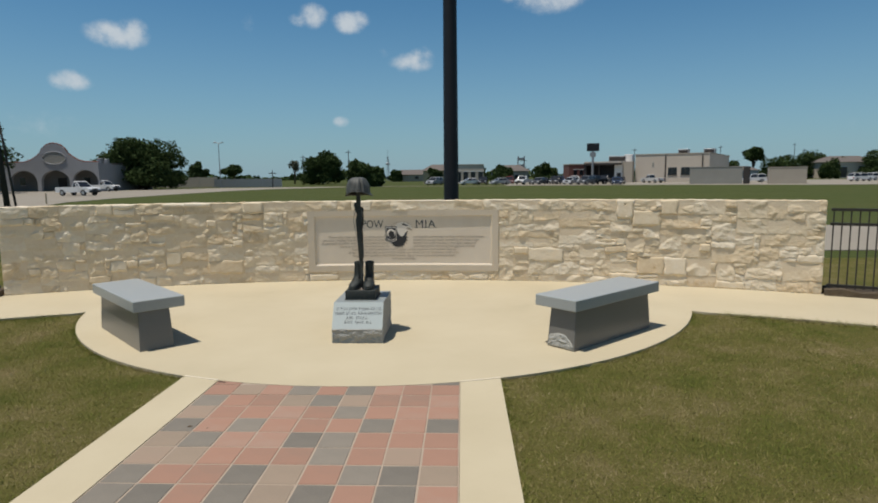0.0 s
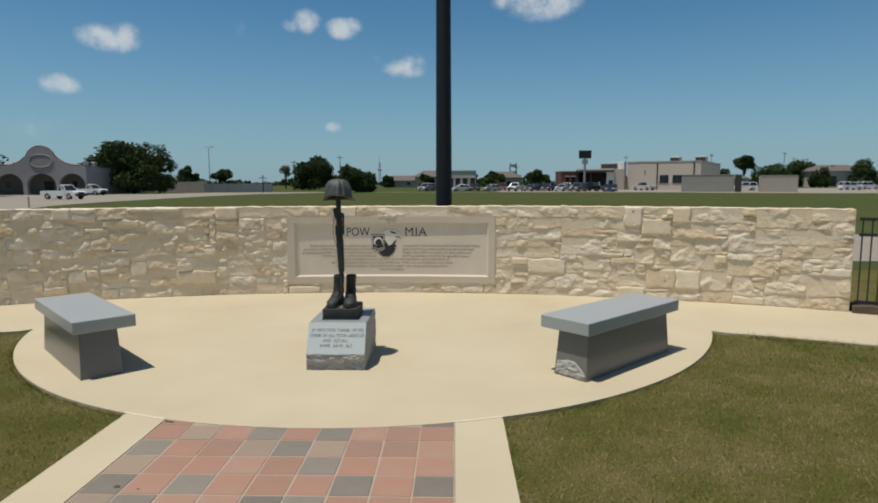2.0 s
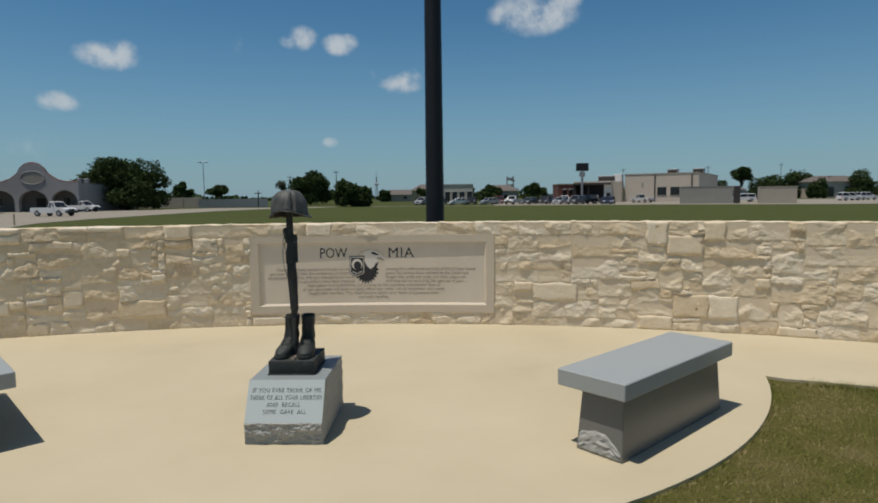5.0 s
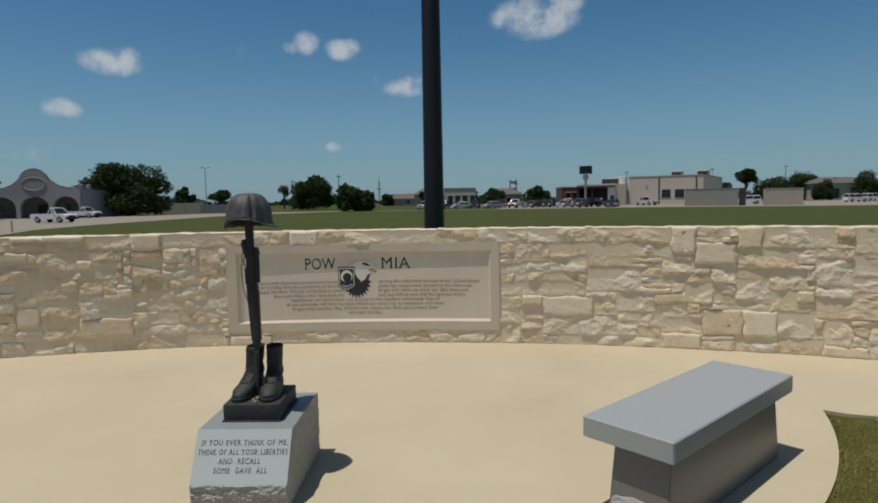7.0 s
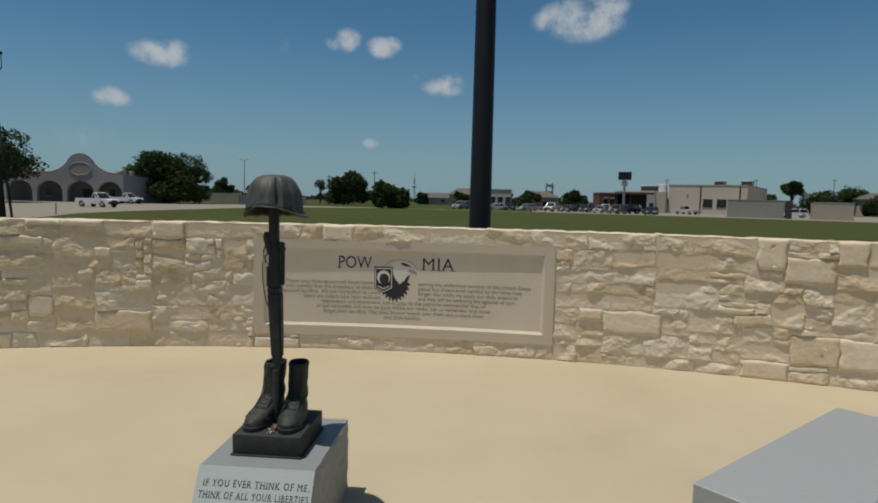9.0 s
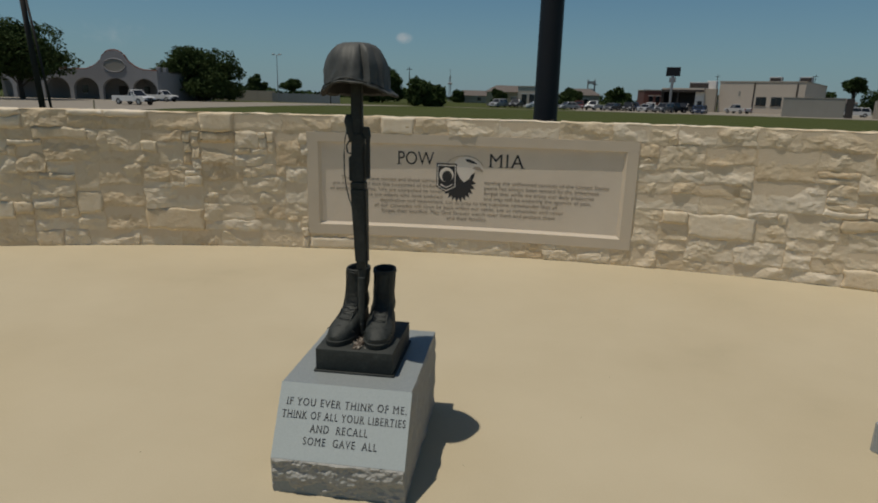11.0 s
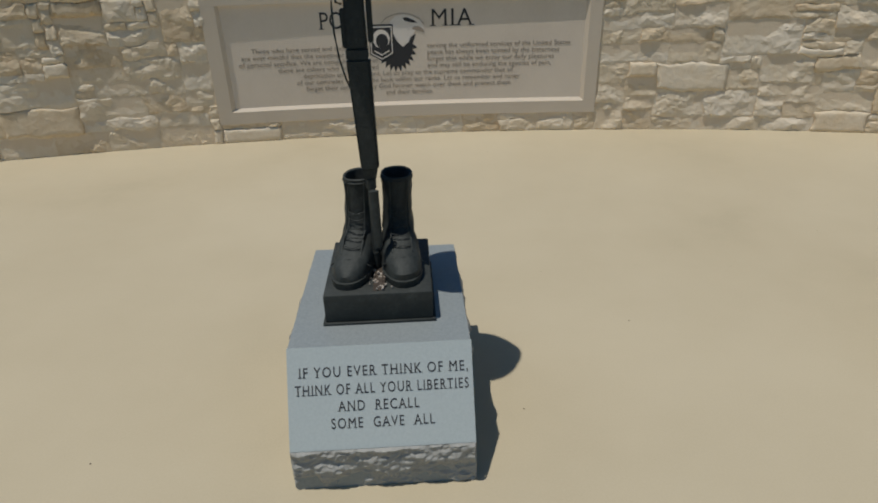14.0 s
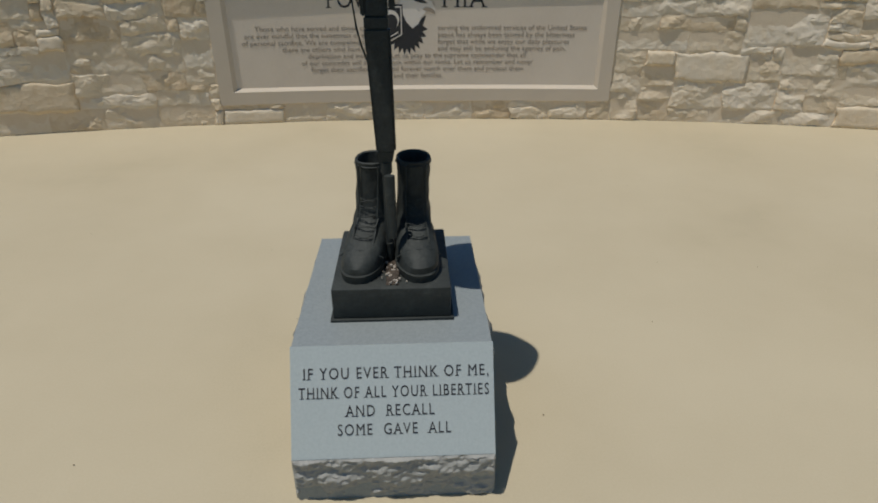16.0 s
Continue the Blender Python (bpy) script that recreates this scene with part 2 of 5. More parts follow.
BRICK_TAN = mat("tan_paving_brick", [(0.235, 0.185, 0.135), (0.285, 0.220, 0.160), (0.31, 0.225, 0.165)], 0.9, 4, 60, 0.25, 0.003, random_tint=0.45, spread=0.9)
JOINT = mat("sand_joint", [(0.31, 0.245, 0.185), (0.42, 0.345, 0.265)], 0.95, 4, 200, 0.4, 0.004)
POLE = mat("dark_painted_steel", [(0.010, 0.011, 0.014), (0.015, 0.016, 0.020)], 0.5, 3, 80, 0.03, 0.002, spec=0.3)
IRON = mat("black_iron", [(0.020, 0.017, 0.013), (0.034, 0.028, 0.021)], 0.55, 10, 90, 0.05, 0.002)
MULCH = mat("bare_soil", [(0.07, 0.05, 0.03), (0.16, 0.12, 0.075)], 0.95, 8, 60, 0.9, 0.03)
GRASS = mat("lawn", [(0.075, 0.092, 0.016), (0.140, 0.130, 0.036), (0.235, 0.185, 0.088)], 0.95, 1.5, 55, 0.9, 0.05, spec=0.1, fine_mix=0.35, spread=0.7)
FIELD = mat("far_lawn", [(0.046, 0.062, 0.015), (0.060, 0.073, 0.020), (0.082, 0.082, 0.031)], 0.95, 0.12, 3.0, 0.6, 0.1, spec=0.1)

# ---- plan ----
WX, WY, WR = 0.06, -3.03, 13.14          # centre and radius of the wall's face
TH_L, TH_R = -0.4245, 0.4378             # its two ends, as angles from straight ahead
PX, PY, PR = 0.035, 9.18, 3.80           # the round plaza
WALL_H, WALL_T = 1.215, 0.36


def arc(th, r, z=0.0):
    return Vector((WX + r * math.sin(th), WY + r * math.cos(th), z))


# ---- ground ----
def land(x, y):
    s = min(max((y - 12.5) / 30.0, 0.0), 1.0)
    return -0.024 - 0.481 * s * s * (3 - 2 * s)


bm = bmesh.new()
XS = [-3000, -800, -300, -150, -80, -40, -20, -10, -6, -3, 0, 3, 6, 10, 20, 40, 80, 150, 300, 800, 3000]
YS = [-3000, -600, -100, -30, -10, -4, 0, 4, 8, 12.5, 16, 20, 25, 30, 36, 42, 48, 54, 60, 90, 140, 250, 600, 1500, 4000]
grid = [[bm.verts.new((x, y, land(x, y))) for x in XS] for y in YS]
for a, b in zip(grid, grid[1:]):
    for i in range(len(XS) - 1):
        bm.faces.new((a[i], a[i + 1], b[i + 1], b[i]))
ground = part("ground", bm, GRASS, None, smooth=True)
tagged(ground, "mown lawn, green with dry straw-coloured patches", "lawn", kind="structure")
bpy.data.meshes[ground.data.name].materials.append(FIELD)
for p in ground.data.polygons:
    if p.center.y > 12.5:
        p.material_index = 1

# concrete: round plaza, and the curved walk along the wall
R_WALK = 11.5
cl = [(PX + PR * math.cos(a), PY + PR * math.sin(a)) for a in [math.radians(d) for d in range(199, 342, 2)]]
outline = [arc(-0.62 + (0.62 - 0.327) * i / 10, R_WALK)[:2] for i in range(11)] + cl + [arc(0.327 + (0.62 - 0.327) * i / 10, R_WALK)[:2] for i in range(11)]
outline += [arc(0.62 - 1.24 * i / 60, WR + 0.12)[:2] for i in range(61)]
bm = slab(bmesh.new(), outline, -0.14, 0.0)
plaza = tagged(part("pavement_plaza", bm, CONCRETE, None), "smooth pale tan concrete plaza and curved walk", "concrete paving", kind="structure")

BR = 0.95
for side in (-1, 1):
    x0, x1 = sorted((side * 0.955, side * 1.27))
    pts = [(x0, -14.0), (x1, -14.0)]
    edge = [(x, PY - math.sqrt((PR + 0.008) ** 2 - (x - PX) ** 2)) for x in (x1, (x0 + x1) / 2, x0)]
    tagged(part("path_border", slab(bmesh.new(), pts + edge, -0.14, 0.002), CONCRETE, None), "narrow pale concrete border strip beside the brick path", "concrete edging", kind="structure")

SEALANT = mat("pale_sealant", [(0.60, 0.53, 0.40), (0.68, 0.61, 0.48)], 0.8, 20, 120, 0.1, 0.002)
for x0, x1 in ((-1.27, -0.955), (0.955, 1.27)):
    xs = [x0 + (x1 - x0) * i / 6 for i in range(7)]
    rim = [(x, PY - math.sqrt((PR + 0.012) ** 2 - (x - PX) ** 2)) for x in xs] + [(x, PY - math.sqrt((PR - 0.004) ** 2 - (x - PX) ** 2)) for x in xs[::-1]]
    tagged(part("trim_sealant", slab(bmesh.new(), rim, -0.02, 0.0062), SEALANT, None), "thin pale joint filler where the border meets the plaza", "joint filler", kind="structure")

# ---- benches ----
def bench(m, label, off, rough_ends=(-1, 1), near=-0.69):
    ox, oy = off
    th = thing("granite_bench", label, "bench", m, group="benches on the plaza")
    part("seat", boxm(near, 0.69, -0.232, 0.232, 0.372, 0.475, 0.006), GRANITE, th, "smooth blue-grey granite seat slab")
    bm = bmesh.new()
    def r4(z, hx, hy):
        return [(ox - hx, oy - hy, z), (ox + hx, oy - hy, z), (ox + hx, oy + hy, z), (ox - hx, oy + hy, z)]
    loft(bm, [r4(0.0, 0.645, 0.155), r4(0.372, 0.608, 0.140)])
    bmesh.ops.bevel(bm, geom=bm.edges[:], offset=0.004, segments=1, affect="EDGES")
    part("pedestal", bm, GRANITE_DARK, th, "polished dark grey granite pedestal")
    # rough broken patches low on both ends
    for s in rough_ends:
        bm = bmesh.new()
        n, k = 12, 8
        rows = []
        for j in range(k + 1):
            row = []
            for i in range(n + 1):
                u, v = i / n, j / k
                top = 0.09 + 0.055 * math.sin(u * 2.6 + 0.5) + 0.02 * noise.noise((u * 6, s, 0.3))
                if u > 0.72:
                    top *= max(0.35, 1 - (u - 0.72) * 1.9)
                z = top * v
                y = (-0.150 + 0.300 * u) * s
                d = 0.647 - 0.094 * z + (0.004 + 0.012 * noise.noise((u * 9, v * 7, s * 3.0))) * (1 if 0 < j < k and 0 < i < n else 0) - (0.006 if j in (0, k) or i in (0, n) else 0)
                row.append(bm.verts.new((ox + s * d, oy + y, z + 0.001)))
            rows.append(row)
        for a, b in zip(rows, rows[1:]):
            for i in range(n):
                bm.faces.new((a[i], a[i + 1], b[i + 1], b[i]))
        part("broken_face", bm, GRANITE_ROCK, th, "rough rock-pitched granite patch")
    return th


bench(pose(2.344, 6.908, 0, 0, 0, 43.2), "blue-grey granite bench with dark polished pedestal and rough-pitched ends", (-0.050, -0.044), near=-0.726)
bench(pose(-2.340, 6.890, 0, 0, 0, 135.2), "grey granite slab bench on a dark polished pedestal", (-0.042, 0.043), (1,))


# ---- text ----
def lettering(text, size, material, parent, m, label="", align="CENTER", stretch=1.0, depth=0.0008, name="lettering", spacing=1.0, weight=0.0):
    c = bpy.data.curves.new(name, "FONT")
    c.body, c.size, c.align_x, c.extrude, c.space_character = text, size, align, depth, spacing
    c.resolution_u, c.offset = 3, weight
    c.materials.append(material)
    ob = new(name, c)
    ob.parent = parent
    ob.matrix_local = m @ Matrix.Diagonal((stretch, 1, 1, 1))
    if label:
        ob["label"] = label
    return ob


def letters(text, size, material, parent, m, stretch=1.0, spacing=1.0, depth=0.0008, weight=0.0):
    """Capitals with small serifs on their stems, each letter a part of its own."""
    c = bpy.data.curves.new("letters", "FONT")
    c.body, c.size, c.align_x, c.space_character, c.resolution_u, c.offset = text, size, "CENTER", spacing, 3, weight
    tmp = bpy.data.objects.new("letters", c)
    scene.collection.objects.link(tmp)
    mesh = bpy.data.meshes.new_from_object(tmp.evaluated_get(bpy.context.evaluated_depsgraph_get()))
    bpy.data.objects.remove(tmp)
    src = bmesh.new()
    src.from_mesh(mesh)
    src.transform(Matrix.Diagonal((stretch, 1, 1, 1)))
    bmesh.ops.remove_doubles(src, verts=src.verts[:], dist=1e-6)
    base_y, cap = -weight, 0.691 * size + weight
    # groups of faces that hang together, then by overlap along the line
    seen, groups = set(), []
    for f in src.faces:
        if f in seen:
            continue
        stack, comp = [f], []
        seen.add(f)
        while stack:
            g = stack.pop()
            comp.append(g)
            for v in g.verts:
                for h in v.link_faces:
                    if h not in seen:
                        seen.add(h)
                        stack.append(h)
        groups.append(comp)
    for comp in groups:
        bm = bmesh.new()
        verts = {}
        for f in comp:
            for v in f.verts:
                if v not in verts:
                    verts[v] = bm.verts.new((v.co.x, v.co.y, depth))
            bm.faces.new([verts[v] for v in f.verts])
        ends = bmesh.ops.extrude_face_region(bm, geom=bm.faces[:])["geom"]
        bmesh.ops.translate(bm, vec=(0, 0, -2 * depth), verts=[g for g in ends if isinstance(g, bmesh.types.BMVert)])
        tol = 0.004 * size
        for e in {e for f in comp for e in f.edges}:
            a, b = e.verts[0].co, e.verts[1].co
            if abs(a.y - b.y) > tol or len(e.link_faces) != 1 or not 0.02 * size < abs(a.x - b.x) < 0.2 * size:
                continue
            x0, x1 = sorted((a.x, b.x))
            w = 0.080 * size
            if abs(a.y - base_y) < tol:
                box(bm, x0 - w, x1 + w, 0.0, 0.034 * size, -depth, depth * 0.8)
            elif abs(a.y - cap) < tol:
                box(bm, x0 - w, x1 + w, cap - weight - 0.034 * size, cap - weight, -depth, depth * 0.8)
        part("letter", bm, material, parent, matrix=m)
    src.free()


# ---- pedestal of the battlefield cross ----
PX0, PX1 = -0.280, 0.213
plinth = thing("granite_plinth", "grey granite plinth with slanted inscribed face and rock-pitched base", "plinth")
PYF, PYT, PYB, ZT, ZF = 6.568, 6.70, 7.285, 0.372, 0.138


def rough_wall(bm, p00, p10, p01, p11, out, n, k, amp, seed, hold=True, bulge=0.0):
    """A rough face between four corners, pushed along out."""
    rows = []
    for j in range(k + 1):
        row = []
        for i in range(n + 1):
            u, v = i / n, j / k
            p = Vector(p00).lerp(Vector(p10), u).lerp(Vector(p01).lerp(Vector(p11), u), v)
            if not hold or (0 < i < n and 0 < j < k):
                p += Vector(out) * amp * (0.5 + bulge * math.exp(-((v - 0.62) / 0.2) ** 2) + 1.1 * noise.noise((p.x * 14 + seed, p.y * 14, p.z * 24)) + 0.7 * noise.noise((p.x * 38, p.y * 38 + seed, p.z * 70)) + 0.35 * noise.noise((p.x * 90, p.y * 90 + seed, p.z * 140)))
            row.append(bm.verts.new(p))
        rows.append(row)
    for a, b in zip(rows, rows[1:]):
        for i in range(n):
            bm.faces.new((a[i], a[i + 1], b[i + 1], b[i]))
    return rows


bm = bmesh.new()
prof = [(PYF + 0.006, 0.0), (PYF + 0.002, ZF), (PYT, ZT), (PYB, ZT), (PYB, 0.0)]
va = [bm.verts.new((PX0 + 0.006, y, z)) for y, z in prof]
vb = [bm.verts.new((PX1 - 0.006, y, z)) for y, z in prof]
bm.faces.new(va)
bm.faces.new(vb[::-1])
for i in range(5):
    j = (i + 1) % 5
    bm.faces.new((va[i], va[j], vb[j], vb[i]))
part("block", bm, GRANITE_TOP, plinth, "fine grey granite block")
# slanted face, its own finish
n_face = Vector((0, -(ZT - ZF), PYT - PYF)).normalized()
bm = bmesh.new()
o = n_face * 0.003
q = [Vector((PX0 + 0.004, PYF + 0.002, ZF)) + o, Vector((PX1 - 0.004, PYF + 0.002, ZF)) + o, Vector((PX1 - 0.004, PYT, ZT)) + o, Vector((PX0 + 0.004, PYT, ZT)) + o]
lowq = [v - n_face * 0.006 for v in q]
loft(bm, [lowq, q])
part("inscribed_face", bm, GRANITE_FACE, plinth, "pale smooth slanted face with engraved lettering")
bm = bmesh.new()
rough_wall(bm, (PX0, PYF + 0.012, 0.0), (PX1, PYF + 0.012, 0.0), (PX0 + 0.004, PYF - 0.002, ZF + 0.002), (PX1 - 0.004, PYF - 0.002, ZF + 0.002), (0, -1, 0), 110, 34, 0.0095, 2.0, bulge=0.6)
part("rock_base", bm, GRANITE_ROCK, plinth, "rough rock-pitched granite base")
for s, x in ((-1, PX0), (1, PX1)):
    bm = bmesh.new()
    rough_wall(bm, (x - 0.006 * s, PYF + 0.006, 0.0), (x - 0.006 * s, PYB, 0.0), (x - 0.006 * s, PYT - 0.004, ZT), (x - 0.006 * s, PYB, ZT), (s, 0, 0), 44, 26, 0.008, 4.0 + s)
    part("rough_side", bm, GRANITE_ROCK, plinth, "rough split granite side", smooth=True)
slant = math.degrees(math.atan2(ZT - ZF, PYT - PYF))
FACE_L = (Vector((0, PYT, ZT)) - Vector((0, PYF + 0.002, ZF))).length
up = (Vector((0, PYT, ZT)) - Vector((0, PYF + 0.002, ZF))).normalized()
for text, v, xc, st in (("IF YOU EVER THINK OF ME,", 0.705, -0.0245, 0.793), ("THINK OF ALL YOUR LIBERTIES", 0.535, -0.030, 0.711), ("AND  RECALL", 0.370, -0.0405, 0.761), ("SOME  GAVE  ALL", 0.205, -0.0315, 0.762)):
    p = Vector((0, PYF + 0.002, ZF)) + up * (FACE_L * v) + n_face * 0.0035
    letters(text, 0.0385, INK, plinth, pose(xc, p.y, p.z, slant, 0, 0), stretch=st, spacing=1.2, weight=-0.0001)

# ---- battlefield cross: base, boots, rifle, helmet ----
bm = bmesh.new()
box(bm, -0.191, 0.122, 6.797, 7.152, ZT, ZT + 0.008, 0.002)
box(bm, -0.184, 0.114, 6.803, 7.147, ZT + 0.008, ZT + 0.093, 0.004, 2)
st = bm
ZB = ZT + 0.093


def add(rings, caps=True):
    loft(st, rings, caps)


def boot(cx, yaw, lean):
    m = Matrix.Translation((cx, 7.0, ZB)) @ Matrix.Rotation(radians(yaw), 4, "Z") @ Matrix.Diagonal((1.17, 1.04, 1.0, 1.0))
    def tr(r):
        return [tuple(m @ Vector(p)) for p in r]
    def sole(z, w, grow):
        pts = []
        for i in range(24):
            a = 2 * math.pi * i / 24
            y = math.sin(a) * (0.142 + grow)
            wx = w * (0.78 + 0.22 * math.cos((y + 0.09) * 16)) if y > -0.06 else w * (1.0 - 0.12 * ((y + 0.06) / 0.09) ** 2)
            if 0.0 < y < 0.06:
                wx *= 0.93
            pts.append((math.copysign(abs(math.cos(a)) ** 0.7, math.cos(a)) * (wx + grow), y - 0.025, z))
        return pts
    add([tr(sole(0.0, 0.050, 0.002)), tr(sole(0.012, 0.051, 0.003)), tr(sole(0.020, 0.051, 0.003)), tr(sole(0.0215, 0.048, -0.001))])
    rings = []
    # upper, from welt to collar: z, centre y, half length, half width
    for z, cy, ry, rx in ((0.020, -0.026, 0.138, 0.050), (0.038, -0.024, 0.139, 0.048), (0.056, -0.014, 0.126, 0.0465), (0.072, 0.004, 0.104, 0.044), (0.086, 0.022, 0.083, 0.041),
                          (0.100, 0.034, 0.069, 0.039), (0.116, 0.041, 0.060, 0.038), (0.135, 0.045, 0.054, 0.0355), (0.160, 0.048, 0.052, 0.0355), (0.190, 0.050, 0.052, 0.0365),
                          (0.220, 0.051, 0.053, 0.0378), (0.245, 0.052, 0.054, 0.0385), (0.257, 0.052, 0.055, 0.0392), (0.260, 0.052, 0.052, 0.037), (0.257, 0.052, 0.047, 0.033), (0.225, 0.052, 0.044, 0.034), (0.205, 0.052, 0.02, 0.016)):
        r = []
        for i in range(28):
            a = 2 * math.pi * i / 28
            c, s_ = math.cos(a), math.sin(a)
            wob = 0.0042 * noise.noise((c * 2.2 + cx * 30, s_ * 2.2, z * 40)) if 0.03 < z < 0.25 else 0.0
            fold = 0.0026 * math.sin(z * 330 + s_ * 2) if 0.075 < z < 0.19 else 0.0
            px = math.copysign(abs(c) ** 0.85, c) * (rx + wob + fold)
            if s_ < -0.5 and z < 0.07:
                px *= 1.06
            r.append((px + lean * z, cy + s_ * (ry + wob + fold), z))
        rings.append(tr(r))
    add(rings)
    # toe seam, tongue, laces, eyelet flaps
    def at(z, y, x=0.0):
        return tuple(m @ Vector((x + lean * z, y, z)))
    for k in range(5):
        z = 0.080 + k * 0.0185
        yf = {0: -0.076, 1: -0.048, 2: -0.026, 3: -0.014, 4: -0.009}.get(k, -0.005) - 0.004
        tube(st, [at(z, yf + 0.007, -0.021), at(z + 0.004, yf - 0.002, -0.008), at(z + 0.009, yf - 0.003, 0.010), at(z + 0.011, yf + 0.006, 0.021)], 0.0013, 6)
        tube(st, [at(z + 0.011, yf + 0.007, -0.021), at(z + 0.007, yf - 0.003, 0.0), at(z, yf + 0.006, 0.021)], 0.0012, 6)
    for s in (-1, 1):
        tube(st, [at(0.070, -0.088, s * 0.024), at(0.095, -0.050, s * 0.024), at(0.115, -0.022, s * 0.023), at(0.16, -0.006, s * 0.022), at(0.21, -0.002, s * 0.022), at(0.252, -0.002, s * 0.023)], 0.0028, 6)
    tube(st, [at(0.040, -0.098, -0.049), at(0.062, -0.108, -0.026), at(0.067, -0.112, 0.0), at(0.062, -0.108, 0.026), at(0.040, -0.098, 0.049)], 0.0022, 6)
    tube(st, [at(0.247, 0.052 + 0.0555 * math.sin(t), 0.0392 * math.cos(t)) for t in [i * math.pi / 8 for i in range(17)]], 0.0026, 6)


boot(-0.098, -9.0, 0.03)
boot(0.024, 6.0, 0.03)

# rifle, muzzle down, grip towards the left
st.verts.ensure_lookup_table()
BEFORE = len(st.verts)
RX, RY = -0.060, 6.955


def bar(z0, z1, x0, x1, x2, x3, d0=0.022, d1=0.022, bev=0.004):
    """A bar from z0 to z1, x0..x1 wide below and x2..x3 above."""
    b2 = bmesh.new()
    loft(b2, [[(x0, RY - d0, z0), (x1, RY - d0, z0), (x1, RY + d0, z0), (x0, RY + d0, z0)], [(x2, RY - d1, z1), (x3, RY - d1, z1), (x3, RY + d1, z1), (x2, RY + d1, z1)]])
    if bev:
        bmesh.ops.bevel(b2, geom=b2.edges[:], offset=bev, segments=2, affect="EDGES")
    tmp = bpy.data.meshes.new("tmp")
    b2.to_mesh(tmp)
    b2.free()
    st.from_mesh(tmp)
    bpy.data.meshes.remove(tmp)


tube(st, [(-0.052, RY, ZB - 0.002), (-0.052, RY, 0.78)], [0.009, 0.011], 12)
tube(st, [(-0.052, RY, 0.715), (-0.052, RY, 0.742)], 0.0145, 12)
tube(st, [(-0.052, RY, ZB), (-0.052, RY, ZB + 0.055)], 0.0125, 12)
tube(st, [(-0.040, RY - 0.055, 0.560), (-0.044, RY - 0.040, 0.720)], [0.012, 0.0135], 12)
bar(0.742, 0.772, -0.070, -0.036, -0.072, -0.030, 0.010, 0.014, 0.002)
bar(0.770, 1.060, -0.074, -0.026, -0.089, -0.030, 0.019, 0.025, 0.006)
bar(1.058, 1.082, -0.088, -0.034, -0.088, -0.034, 0.022, 0.022, 0.002)
bar(1.080, 1.262, -0.087, -0.034, -0.084, -0.038, 0.019, 0.019, 0.005)
bar(1.084, 1.176, -0.095, -0.082, -0.096, -0.082, 0.014, 0.014, 0.003)
bar(1.095, 1.265, -0.032, -0.018, -0.032, -0.018, 0.008, 0.008, 0.003)
bar(1.245, 1.285, -0.040, -0.014, -0.044, -0.022, 0.010, 0.012, 0.003)
tube(st, [(-0.078, RY, 1.232), (-0.087, RY - 0.006, 1.268), (-0.094, RY - 0.010, 1.306), (-0.095, RY - 0.010, 1.328)], [0.017, 0.0165, 0.0175, 0.010], 10)
tube(st, [(-0.090, RY, 1.185), (-0.103, RY, 1.190), (-0.107, RY, 1.215), (-0.095, RY, 1.232)], 0.0034, 6)
bar(1.258, 1.480, -0.086, -0.044, -0.084, -0.046, 0.017, 0.017, 0.005)
tube(st, [(-0.098, RY - 0.004, 1.285), (-0.109, RY - 0.010, 1.24), (-0.113, RY - 0.012, 1.18), (-0.112, RY - 0.014, 1.12), (-0.105, RY - 0.014, 1.06), (-0.096, RY - 0.012, 1.02), (-0.084, RY - 0.010, 0.985)], 0.0025, 6)

bmesh.ops.translate(st, vec=(0.011, 0, 0), verts=list(st.verts)[BEFORE:])

